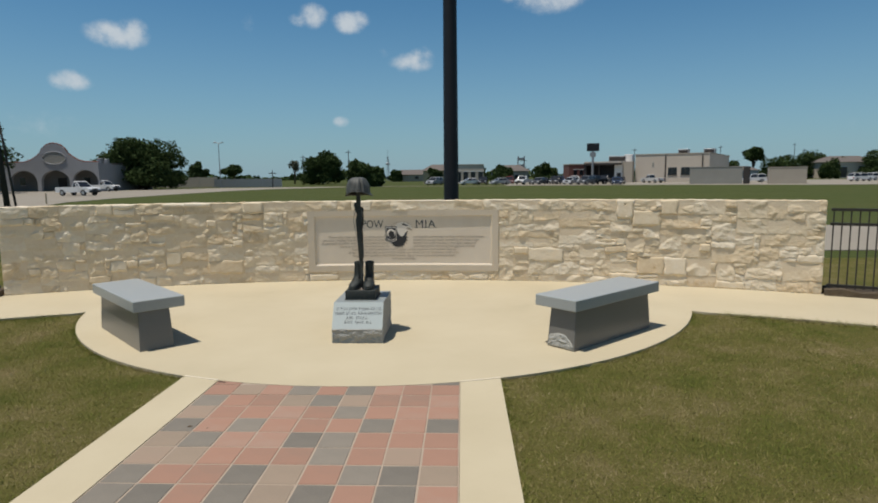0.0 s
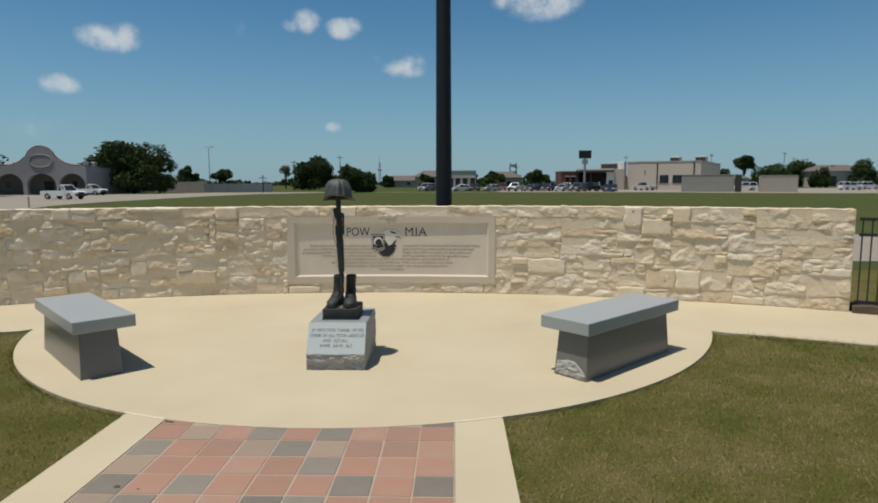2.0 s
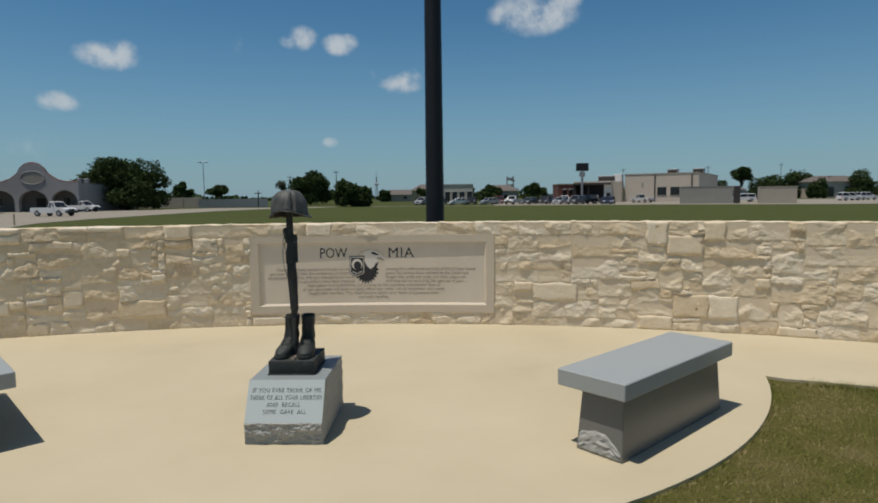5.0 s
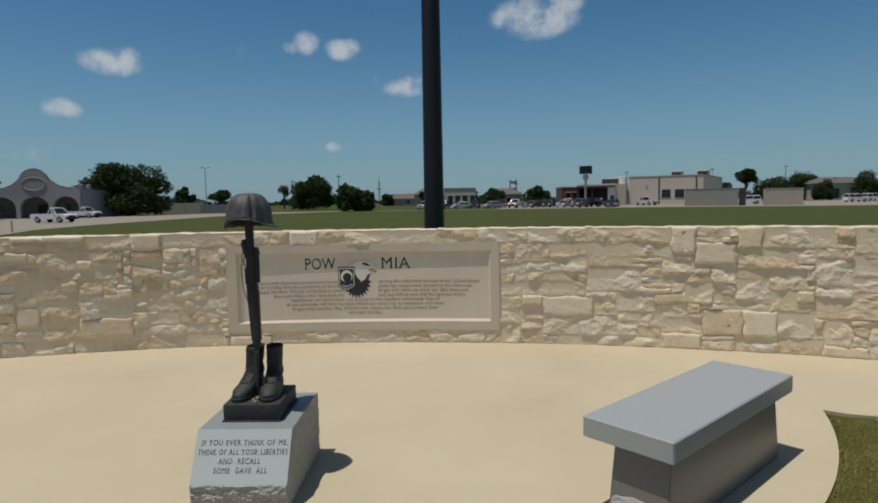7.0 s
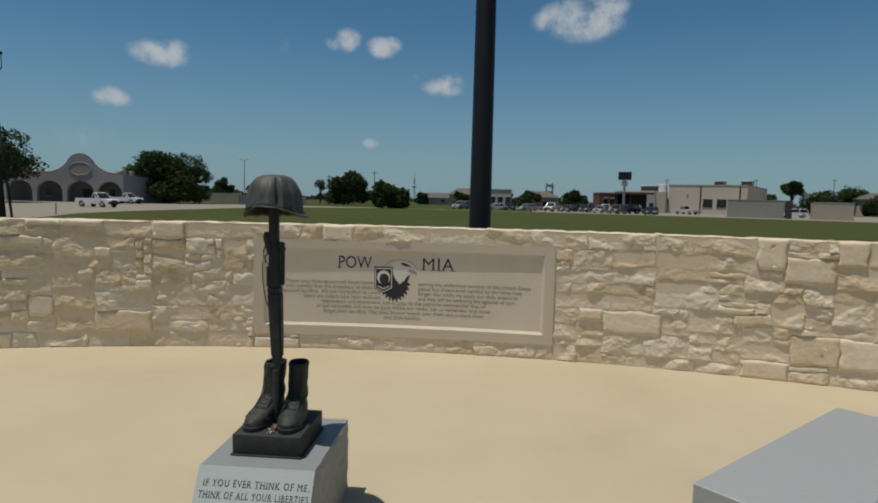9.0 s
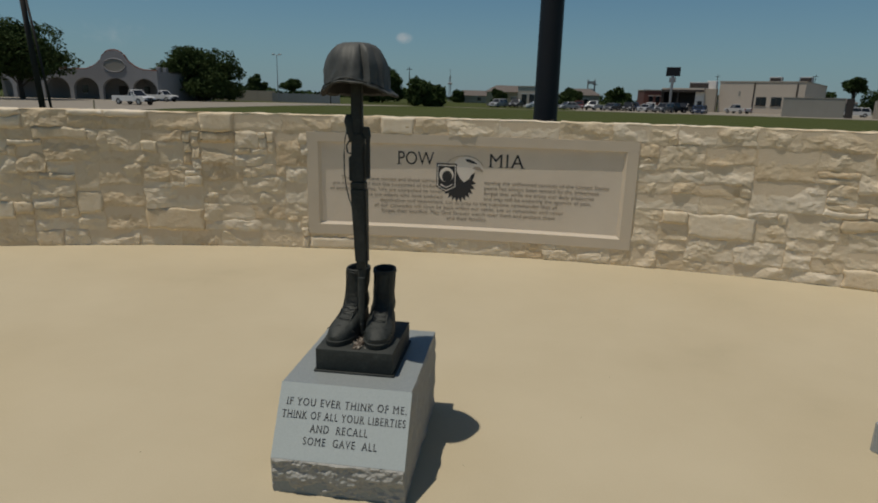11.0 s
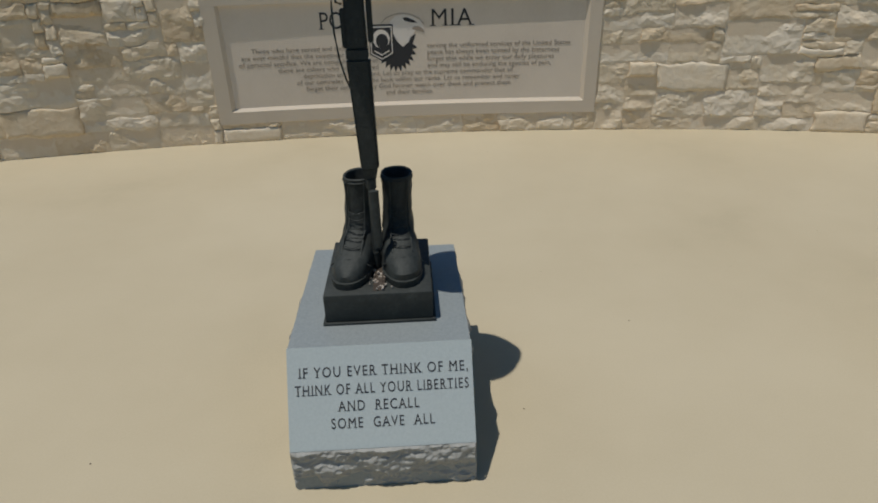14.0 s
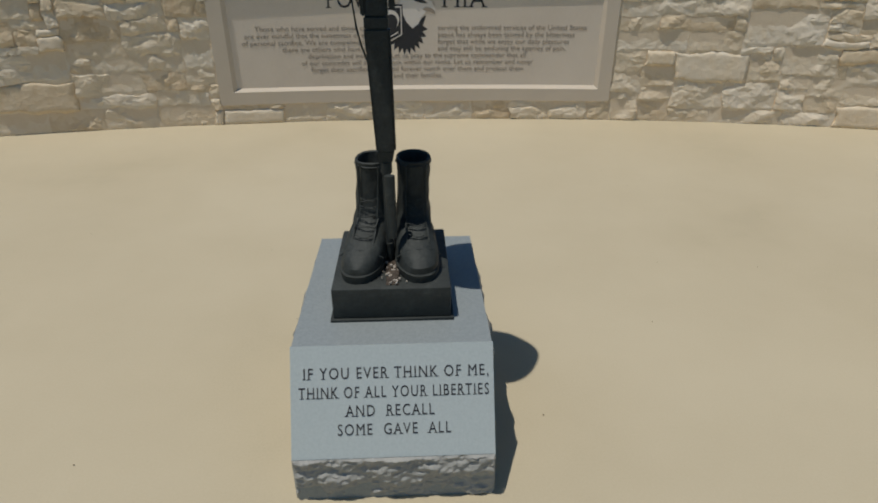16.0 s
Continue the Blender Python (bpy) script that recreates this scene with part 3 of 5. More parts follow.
# helmet with a draped cloth cover: brim raised at the front, a lip at the rear corner
hm = Matrix.Translation((-0.055, 6.965, 1.398)) @ Matrix.Rotation(radians(-1.5), 4, "Y")
FOLDS = [(-1.06, 0.0170, 0.080, 0.95), (-1.52, 0.0050, 0.06, 0.7), (-2.15, 0.0050, 0.10, 0.5), (-2.65, 0.0045, 0.09, 0.6), (-0.55, 0.0080, 0.10, 0.8), (0.15, 0.0060, 0.12, 0.7), (0.9, 0.0070, 0.1, 0.8), (1.8, 0.0080, 0.1, 0.8), (2.6, 0.0060, 0.1, 0.7)]
rings = []
for k, (rr, z) in enumerate(((0.020, 0.110), (0.078, 0.098), (0.098, 0.040), (0.108, 0.004), (0.121, -0.004), (0.129, -0.003), (0.130, 0.002), (0.124, 0.007), (0.1195, 0.018), (0.1185, 0.035), (0.1165, 0.055), (0.1125, 0.085), (0.107, 0.112), (0.098, 0.135), (0.085, 0.153), (0.069, 0.167), (0.045, 0.176), (0.015, 0.179))):
    r = []
    for i in range(96):
        a = 2 * math.pi * i / 96 - math.pi
        c, s_ = math.cos(a), math.sin(a)
        crease = 0.0
        if k > 6:
            fade = min(1.0, (z - 0.004) / 0.02) * (1.0 if z < 0.15 else max(0.0, (0.18 - z) / 0.03))
            for a0, dep, wid, up_to in FOLDS:
                dd = (a - a0 - 0.5 * (z - 0.08) + math.pi) % (2 * math.pi) - math.pi
                tall = 1.0 if z < 0.17 * up_to else max(0.0, 1 - (z - 0.17 * up_to) / 0.03)
                crease -= dep * fade * tall * math.exp(-(dd / wid) ** 2)
                crease += 0.55 * dep * fade * tall * math.exp(-((dd - 1.9 * wid) / (1.1 * wid)) ** 2)
            crease += (0.0068 * noise.noise((c * 3.2, s_ * 3.2, z * 16)) + 0.0034 * noise.noise((c * 8 + 4 * z, s_ * 8, z * 34 + 3))) * min(1.0, z / 0.02)
        low_part = max(0.0, 1 - max(0.0, z) / 0.075)
        rise = 0.042 * max(0.0, -s_) ** 2 * low_part
        sag = 0.006 * noise.noise((c * 5 + 2, s_ * 5, 0.4)) * low_part
        lip = 0.020 * math.exp(-((a - 0.15) / 0.5) ** 2) if 4 <= k <= 7 else 0.0
        r.append(tuple(hm @ Vector((c * (rr + crease + lip), s_ * (rr * 1.12 + crease), z + rise + sag - 0.3 * lip))))
    rings.append(r)
shell = loft(bmesh.new(), rings)
# hollow and brim underside get the bronze darkened for shade
for idx, f in enumerate(shell.faces):
    f.material_index = 2 if idx // 96 < 5 else 1
shell_mesh = bpy.data.meshes.new("shell")
shell.to_mesh(shell_mesh)
shell.free()
st.from_mesh(shell_mesh)
bpy.data.meshes.remove(shell_mesh)
tube(st, [tuple(hm @ Vector((0.1225 * math.cos(a), 0.1365 * math.sin(a), 0.012 + 0.040 * max(0.0, -math.sin(a)) ** 2 + 0.003 * math.sin(7 * a)))) for a in [i * math.pi / 18 for i in range(37)]], 0.0030, 6)
cross_mesh = bpy.data.meshes.new("battlefield_cross")
bmesh.ops.recalc_face_normals(st, faces=st.faces[:])
for f in st.faces:
    f.smooth = True
st.to_mesh(cross_mesh)
st.free()
for mm in (BRONZE, BRONZE_CLOTH, BRONZE_SHADE):
    cross_mesh.materials.append(mm)
cross = new("battlefield_cross", cross_mesh)
mod = cross.modifiers.new("edges", "EDGE_SPLIT")
mod.split_angle = radians(38)
tagged(cross, "dark bronze helmet, rifle and combat boots on a granite plinth", "statue")
bm = bmesh.new()
rough_wall(bm, (-0.048, 6.818, ZB + 0.001), (-0.016, 6.822, ZB + 0.001), (-0.055, 7.02, ZB + 0.001), (-0.008, 7.02, ZB + 0.001), (0, 0, 1), 16, 30, 0.010, 8.0)
PEBBLE = mat("pale_grit", [(0.30, 0.25, 0.19), (0.52, 0.47, 0.40)], 0.9, 80, 300, 0.0, random_tint=0.4)
soil = tagged(part("gravel_patch", bm, BRONZE_DIRT, None), "small patch of brown gravel between the bronze boots", "gravel")
bm = bmesh.new()
rp = random.Random(31)
for _ in range(34):
    px_, py_, pr = rp.gauss(-0.030, 0.016), rp.uniform(6.815, 6.93), rp.uniform(0.0012, 0.0034)
    box(bm, px_ - pr, px_ + pr, py_ - pr * 0.8, py_ + pr, ZB + 0.004, ZB + 0.007 + pr, pr * 0.4)
part("grit", bm, PEBBLE, soil, "pale bits of grit")

# ---- stone wall ----
wall = thing("wall_memorial", "curved cream limestone wall of rough-faced random ashlar", "stone wall", kind="structure")


def sect(th, r0, r1, z0, z1):
    return [arc(th, r0, z0), arc(th, r1, z0), arc(th, r1, z1), arc(th, r0, z1)]
PL_L, PL_R, PL_B, PL_T = -1.436, 1.456, 0.142, 1.070     # the plaque's hole, along the face from its middle line
def core(s0, s1, z0, z1, n):
    return loft(bmesh.new(), [sect(s0 / WR + (s1 - s0) / WR * i / n, WR + 0.0170, WR + WALL_T, z0, z1) for i in range(n + 1)])
SL, SR = TH_L * WR, TH_R * WR
for s0, s1, z0, z1 in ((SL, PL_L, 0, WALL_H - 0.012), (PL_R, SR, 0, WALL_H - 0.012), (PL_L, PL_R, 0, PL_B), (PL_L, PL_R, PL_T, WALL_H - 0.012)):
    part("core", core(s0 + 0.001, s1 - 0.001, z0 - 0.1 if z0 == 0 else z0, z1, 24), MORTAR, wall, "pale mortar bed")
bm = loft(bmesh.new(), [sect(PL_L / WR + (PL_R - PL_L) / WR * i / 12, WR + 0.15, WR + WALL_T, PL_B, PL_T) for i in range(13)])
part("core", bm, MORTAR, wall, "pale mortar bed")

rng = random.Random(7)
UW, UH = 0.074, 0.0505
NU, NV = int((SR - SL) / UW), 24
UW = (SR - SL) / NU
taken = [[False] * NU for _ in range(NV)]
pu0, pu1 = round((PL_L - SL) / UW), round((PL_R - SL) / UW)
pv0, pv1 = round(PL_B / UH), round(PL_T / UH)
for v in range(pv0, pv1):
    for u in range(pu0, pu1):
        taken[v][u] = True
cells = []
U_CAP = round((1.75 - SL) / UW)          # the even cap course stops short of the east end
# cap course and the course under the plaque: one row of longer blocks each
for v, h, u0, u1, lens in ((NV - 3, 3, 0, U_CAP, (3, 4, 5, 5, 6, 7)), (0, pv0, pu0, pu1, (3, 4, 4, 5, 6))):
    u = u0
    while u < u1:
        w = min(rng.choice(lens), u1 - u)
        if u1 - u - w == 1:
            w += 1
        if rng.random() < 0.12 and h == 3 and w > 3:
            cells.append((u, v, w, 2))
            cells.append((u, v + 2, w, 1))
        else:
            cells.append((u, v, w, h))
        for j in range(h):
            for i in range(w):
                taken[v + j][u + i] = True
        u += w
for v in range(NV):
    for u in range(NU):
        if taken[v][u]:
            continue
        for _ in range(12):
            h = rng.choice((1, 2, 2, 3, 3, 3, 4, 4, 5)) if v > 0 else rng.choice((2, 3, 3))
            w = rng.choice((3, 4, 4, 5, 6, 7)) if h < 3 else rng.choice((3, 4, 5, 5, 6, 7))
            if h == 1:
                w = rng.choice((2, 3, 4, 5))
            top_v = NV - 3 if u < U_CAP else NV
            h = min(h, max(1, top_v - v))
            w = min(w, NU - u)
            if top_v - v - h == 1:
                h += 1
            if all(not taken[v + j][u + i] for j in range(h) for i in range(w)):
                break
        else:
            h = 1
            w = 1
            while w < 4 and u + w < NU and not taken[v][u + w]:
                w += 1
            if v + 1 < NV and all(not taken[v + 1][u + i] for i in range(w)):
                h = 2
        for j in range(h):
            for i in range(w):
                taken[v + j][u + i] = True
        cells.append((u, v, w, h))


def stone_mesh(bm, s0, s1, z0, z1, seed, top):
    """One rough-faced block, its joint edges a little wavy."""
    g = 0.0026
    proud = rng.uniform(0.013, 0.024)
    w, h = s1 - s0, z1 - z0
    dressed = rng.random() < (0.26 if s1 < 0 else 0.10)
    # split planes that chip the block's face into facets
    chips = []
    for _ in range(rng.choice((3, 4, 5, 6))):
        a = rng.uniform(0, 6.28)
        steep = rng.uniform(0.05, 0.26)
        chips.append((math.cos(a) * steep, math.sin(a) * steep * 1.3, s0 + w * rng.uniform(0.1, 0.9), z0 + h * rng.uniform(0.15, 0.85), rng.uniform(-0.002, 0.008)))
    n = max(5, min(18, int(w / 0.021)))
    k = max(4, min(13, int(h / 0.016)))
    rows = []
    for j in range(k + 1):
        row = []
        for i in range(n + 1):
            u, v = i / n, j / k
            s = s0 + g + (w - 2 * g) * u
            z = z0 + g + (h - (2 * g if not top else g)) * v
            rim = i in (0, n) or j in (0, k)
            if 0 < i < n:
                s += rng.uniform(-0.38, 0.38) * w / n
            if 0 < j < k:
                z += rng.uniform(-0.38, 0.38) * h / k
            if i in (0, n) and 0.05 < s - SL < SR - SL - 0.05:
                s += 0.030 * noise.noise((s * 5, z * 9, 3.1)) + 0.012 * noise.noise((s * 9, z * 26, 1.1))
            if j in (0, k) and not (top and j == k) and z > 0.02:
                z += 0.026 * noise.noise((s * 6, z * 4, 9.4)) + 0.011 * noise.noise((s * 26, z * 9, 4.4))
            if top and j == k:
                z += 0.009 * noise.noise((s * 7, 2.2, seed)) + 0.004 * noise.noise((s * 22, 5.2, seed))
            d = proud
            if dressed:
                d += 0.0025 * noise.noise((s * 14, z * 14, seed))
            else:
                for ca, cb, cs, cz, lift in chips:
                    d = min(d, proud + lift + ca * (s - cs) + cb * (z - cz))
                d += 0.0090 * noise.noise((s * 12 + seed, z * 16, seed)) + 0.0055 * noise.noise((s * 34, z * 44, seed))
                d = max(d, 0.0055 + 0.004 * noise.noise((s * 20, z * 24, seed + 7)))
            d -= 0.06 * (z - z0 - 0.5 * h)
            if rim:
                d = max(0.0065, d - 0.0045)
            row.append(bm.verts.new(arc(s / WR, WR + 0.022 - d, z)))
        rows.append(row)
    for a, b in zip(rows, rows[1:]):
        for i in range(n):
            q = (a[i], a[i + 1], b[i + 1], b[i])
            if rng.random() < 0.5:
                q = q[1:] + q[:1]
            bm.faces.new((q[0], q[1], q[2])).smooth = dressed
            bm.faces.new((q[0], q[2], q[3])).smooth = dressed
    # sides back to the mortar
    loop = rows[0] + [r[-1] for r in rows[1:]] + rows[-1][-2::-1] + [r[0] for r in rows[-2:0:-1]]
    deep = WALL_T - 0.03 if top else 0.045
    back = []
    for p in loop:
        d = (p.co - Vector((WX, WY, p.co.z)))
        back.append(bm.verts.new(Vector((WX, WY, p.co.z)) + d.normalized() * (WR + deep)))
    for i in range(len(loop)):
        j = (i + 1) % len(loop)
        bm.faces.new((loop[j], loop[i], back[i], back[j]))


rest = bmesh.new()
cells.sort(key=lambda c: abs(SL + (c[0] + c[2] / 2) * UW - 0.6))
STONE_JOBS = []
for idx, (u, v, w, h) in enumerate(cells):
    s0, s1 = SL + u * UW, SL + (u + w) * UW
    z0, z1 = v * UH, (v + h) * UH
    STONE_JOBS.append((s0, s1, z0, z1, idx * 1.37, v + h >= NV, idx < 420))

# ---- plaque ----
TH_P = 0.02 / WR
plaque = thing("memorial_plaque", "recessed tan stone plaque with engraved text, set in the wall", "plaque", Matrix.Translation(arc(TH_P, WR + 0.004)) @ Matrix.Rotation(-TH_P, 4, "Z"))
W0, W1, Z0, Z1 = -1.455, 1.435, 0.142, 1.070            # outside of the frame
I0, I1, J0, J1 = -1.355, 1.345, 0.232, 0.985            # its inner edge
DEEP = 0.024


def rect(x0, x1, z0, z1, y):
    return [(x0, y, z0), (x1, y, z0), (x1, y, z1), (x0, y, z1)]


def frame_bar(x0, x1, z0, z1, sx0=0.0, sx1=0.0, sz0=0.0, sz1=0.0):
    """A frame bar whose inner sides slant back to the panel."""
    return loft(bmesh.new(), [rect(x0, x1, z0, z1, 0.0), rect(x0 - sx0, x1 + sx1, z0 - sz0, z1 + sz1, DEEP + 0.03)])


SLV = 0.056
part("frame_top", frame_bar(W0, W1, J1, Z1, sz0=0.0), CAST, plaque, "smooth cast stone frame")
part("frame_bottom", frame_bar(W0, W1, Z0, J0, sz1=SLV), CAST, plaque, "smooth cast stone frame")
part("frame_side", frame_bar(W0, I0, J0 + 0.0005, J1 - 0.0005, sx1=SLV), CAST, plaque, "smooth cast stone frame")
part("frame_side", frame_bar(I1, W1, J0 + 0.0005, J1 - 0.0005, sx0=SLV), CAST, plaque, "smooth cast stone frame")
panel = part("panel", boxm(I0 - 0.02, I1 + 0.02, DEEP, DEEP + 0.05, J0 - 0.02, J1 + 0.02), PANEL, plaque, "smooth tan stone panel")
YP = DEEP - 0.0012


def on_panel(x, z):
    return pose(x, YP, z, 90, 0, 0)


letters("POW", 0.172, INK, plaque, on_panel(-0.476, 0.802), stretch=0.815, weight=-0.0003)
letters("MIA", 0.172, INK, plaque, on_panel(0.331, 0.802), stretch=1.0, spacing=1.12, weight=-0.0003)
TEXT = [("Those who have served and those currently", "serving the uniformed services of the United States", 0.0),
        ("are ever mindful that the sweetness of enduring", "peace has always been tainted by the bitterness", 0.0),
        ("of personal sacrifice. We are compelled to never", "forget that while we enjoy our daily pleasures", 0.0),
        ("there are others who have endured", "and may still be enduring the agonies of pain,", 0.0)]
ZL, DZ, TS = 0.650, 0.0480, 0.0490
for i, (l, r, _) in enumerate(TEXT):
    lettering(l, TS, INK_FADED, plaque, on_panel(-0.225, ZL - i * DZ), "worn engraved text", "RIGHT", 1.06)
    lettering(r, TS, INK_FADED, plaque, on_panel(0.145, ZL - i * DZ), "worn engraved text", "LEFT", 1.06)
for i, l in enumerate(("deprivation and internment. Let us pray to the supreme commander that all", "of our comrades will soon be back within our ranks. Let us remember and never",
                       "forget their sacrifice. May God forever watch over them and protect them", "and their families.")):
    lettering(l, TS, INK_FADED, plaque, on_panel(0.0, ZL - (i + 4) * DZ), "worn engraved text", "CENTER", 1.06)


def flat(name, pts, material, lift_y, label, shift=0.0):
    pts = [(x + shift, z) for x, z in pts]
    return part(name, prism(bmesh.new(), pts, DEEP - lift_y, DEEP + 0.004), material, plaque, label)


# emblem: shield, and a bird's head of plain shapes with a spiked collar
SX = -0.194
spikes = []
for i in range(27):
    a = math.radians(170 + 190 * i / 26)
    r = 0.205 if i % 2 else 0.160
    spikes.append((-0.085 + r * 0.78 * math.cos(a), 0.680 + r * math.sin(a)))
flat("emblem_collar", spikes + [(0.065, 0.75), (0.01, 0.72), (-0.08, 0.80)], INK, 0.0010, "dark spiked collar shape")
flat("emblem_head", [(-0.02, 0.84), (0.02, 0.875), (0.08, 0.89), (0.15, 0.875), (0.21, 0.84), (0.235, 0.79), (0.215, 0.765), (0.17, 0.775), (0.14, 0.74), (0.11, 0.69), (0.07, 0.66), (0.03, 0.70), (0.0, 0.76)], WHITE_PAINT, 0.0016, "pale bird head shape", -0.105)
flat("emblem_brow", [(0.075, 0.865), (0.11, 0.868), (0.155, 0.848), (0.185, 0.828), (0.13, 0.832), (0.09, 0.845)], INK, 0.0022, "dark brow stroke", -0.105)
flat("emblem_beak", [(0.165, 0.805), (0.205, 0.80), (0.232, 0.775), (0.235, 0.755), (0.2, 0.77), (0.17, 0.775), (0.14, 0.79)], INK_FADED, 0.0022, "dark beak stroke", -0.105)
flat("emblem_feather", [(0.03, 0.72), (0.07, 0.735), (0.10, 0.715), (0.12, 0.69), (0.085, 0.695), (0.07, 0.66), (0.05, 0.68)], WHITE_PAINT, 0.0022, "pale feather shape", -0.105)
tube_pts = [(-0.035 + 0.165 * math.cos(math.radians(a)), DEEP - 0.001, 0.79 + 0.105 * math.sin(math.radians(a))) for a in range(15, 190, 8)]
part("emblem_ring", tube(bmesh.new(), tube_pts, 0.0025, 6), INK_FADED, plaque, "thin engraved ring")


def shield(w, t, b, point):
    w *= 0.72
    return [(SX - w, t), (SX - w, b), (SX, b - point), (SX + w, b), (SX + w, t)]


flat("emblem_shield", shield(0.125, 0.823, 0.612, 0.050), INK, 0.0026, "dark shield")
flat("emblem_shield_line", shield(0.114, 0.812, 0.617, 0.044), WHITE_PAINT, 0.0032, "pale shield line")
flat("emblem_shield_field", shield(0.103, 0.801, 0.622, 0.039), INK, 0.0038, "dark shield field")
flat("emblem_disc", [(SX + 0.064 * math.cos(a), 0.722 + 0.066 * math.sin(a)) for a in [i * math.pi / 14 for i in range(28)]], WHITE_PAINT, 0.0044, "pale disc")
flat("emblem_oval", [(SX + 0.006 + 0.046 * math.cos(a), 0.706 + 0.052 * math.sin(a)) for a in [i * math.pi / 12 for i in range(24)]], INK, 0.0050, "plain dark oval")
flat("emblem_bar", [(SX - 0.055, 0.642), (SX, 0.612), (SX + 0.055, 0.642), (SX + 0.055, 0.632), (SX, 0.602), (SX - 0.055, 0.632)], WHITE_PAINT, 0.0044, "pale bar of illegible lettering")

# the plaque follows the curve of the wall
deps = bpy.context.evaluated_depsgraph_get()
for ob in list(plaque.children):
    if ob.type == "FONT":
        flat_mesh = bpy.data.meshes.new_from_object(ob.evaluated_get(deps))
        flat_mesh.transform(ob.matrix_local)
        done = new("lettering", flat_mesh)
        done.parent = plaque
        tagged(done, "worn engraved text", kind="stuff")
        bpy.data.objects.remove(ob)
        ob = done
    b2 = bmesh.new()
    b2.from_mesh(ob.data)
    xs = [v.co.x for v in b2.verts]
    if max(xs) - min(xs) > 0.8 and ob.name.split(".")[0] != "lettering":
        for k in range(-14, 15):
            bmesh.ops.bisect_plane(b2, geom=b2.verts[:] + b2.edges[:] + b2.faces[:], plane_co=(k * 0.1 + 0.013, 0, 0), plane_no=(1, 0, 0))
    single_letter = ob.name.split(".")[0] == "letter"
    for v in b2.verts:
        x = (ob.matrix_basis @ v.co).x
        bend = WR - math.sqrt(WR * WR - x * x)
        if single_letter:
            v.co.z += bend
        else:
            v.co.y -= bend
    b2.to_mesh(ob.data)
    b2.free()

# ---- fences beside the wall ----
def fence(th0, th1, label):
    f = thing("iron_fence", label, "fence", group="fences beside the wall")
    r = WR + 0.10
    n = 30
    for z in (1.10, 0.915, 0.115):
        part("rail", loft(bmesh.new(), [sect(th0 + (th1 - th0) * i / n, r - 0.016, r + 0.016, z - 0.018, z + 0.018) for i in range(n + 1)]), IRON, f)
    L = abs(th1 - th0) * WR
    k = int(L / 0.092)
    mesh = None
    for i in range(k + 1):
        th = th0 + (th1 - th0) * (i + 0.35) / (k + 0.35)
        m = Matrix.Translation(arc(th, r)) @ Matrix.Rotation(-th, 4, "Z")
        if i % 22 == 21:
            part("post", boxm(-0.028, 0.028, -0.028, 0.028, -0.10, 1.16, 0.004), IRON, f, matrix=m)
            continue
        if mesh is None:
            ob = part("picket", boxm(-0.0075, 0.0075, -0.0075, 0.0075, 0.078, 1.10), IRON, f, matrix=m)
            mesh = ob.data
        else:
            ob = new("picket", mesh)
            ob.parent = f
            ob.matrix_local = m
    return f


fence(TH_R + 0.004, TH_R + 0.36, "black iron picket fence beyond the wall's end")
fence(TH_L - 0.004, TH_L - 0.30, "black iron picket fence beside the stone wall")
for a, b in ((TH_R + 0.002, 0.62), (-0.62, TH_L - 0.002)):
    bm = loft(bmesh.new(), [sect(a + (b - a) * i / 12, WR - 0.05, WR + 0.30, -0.1, 0.075 + 0.02 * math.sin(i * 2.1)) for i in range(13)])
    tagged(part("soil_strip", bm, MULCH, None), "strip of bare brown soil under the fence", "soil", kind="structure")

# ---- flagpole behind the wall ----
fp = thing("flagpole", "tall dark painted steel flagpole behind the stone wall", "flagpole", Matrix.Translation((0.779, 11.9, land(0.779, 11.9))))
part("shaft", loft(bmesh.new(), [ring(0, 0, -0.05, 0.137, 0.137, 28), ring(0, 0, 1.2, 0.134, 0.134, 28), ring(0, 0, 6, 0.112, 0.112, 28), ring(0, 0, 15, 0.066, 0.066, 28)]), POLE, fp, smooth=True)
part("base_collar", loft(bmesh.new(), [ring(0, 0, 0, 0.22, 0.22, 28), ring(0, 0, 0.05, 0.21, 0.21, 28), ring(0, 0, 0.10, 0.15, 0.15, 28)]), POLE, fp)
part("finial", loft(bmesh.new(), [ring(0, 0, 15.0 + 0.1 - 0.1 * math.cos(a), 0.1 * math.sin(a) + 0.001, 0.1 * math.sin(a) + 0.001, 16) for a in [i * math.pi / 8 for i in range(9)]]), POLE, fp, smooth=True)

# ---- distance: lots, buildings, vehicles, trees ----
GZ = -0.505
LOT = mat("bleached_paving", [(0.22, 0.195, 0.155), (0.28, 0.25, 0.20)], 0.9, 0.15, 4, 0.2, 0.02)
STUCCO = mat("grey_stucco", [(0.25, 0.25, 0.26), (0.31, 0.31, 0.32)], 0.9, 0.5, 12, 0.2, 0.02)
# darker copy of the stucco, with the arcade's shade put into its colour
STUCCO_SHADE = mat("shaded_stucco", [(0.16, 0.16, 0.165), (0.20, 0.20, 0.20)], 0.9, 0.5, 12, 0.2, 0.02)
COPING = mat("red_brown_coping", [(0.12, 0.045, 0.035), (0.17, 0.07, 0.055)], 0.8, 2, 20, 0.0)
BEIGE = mat("beige_metal_cladding", [(0.50, 0.43, 0.35), (0.58, 0.50, 0.41)], 0.7, 0.3, 8, 0.05, 0.01)
TAN = mat("tan_plaster", [(0.42, 0.34, 0.22), (0.48, 0.40, 0.27)], 0.85, 0.4, 8, 0.1, 0.01)
BLOCK = mat("grey_block", [(0.25, 0.24, 0.21), (0.31, 0.30, 0.265)], 0.9, 0.6, 10, 0.2, 0.02)
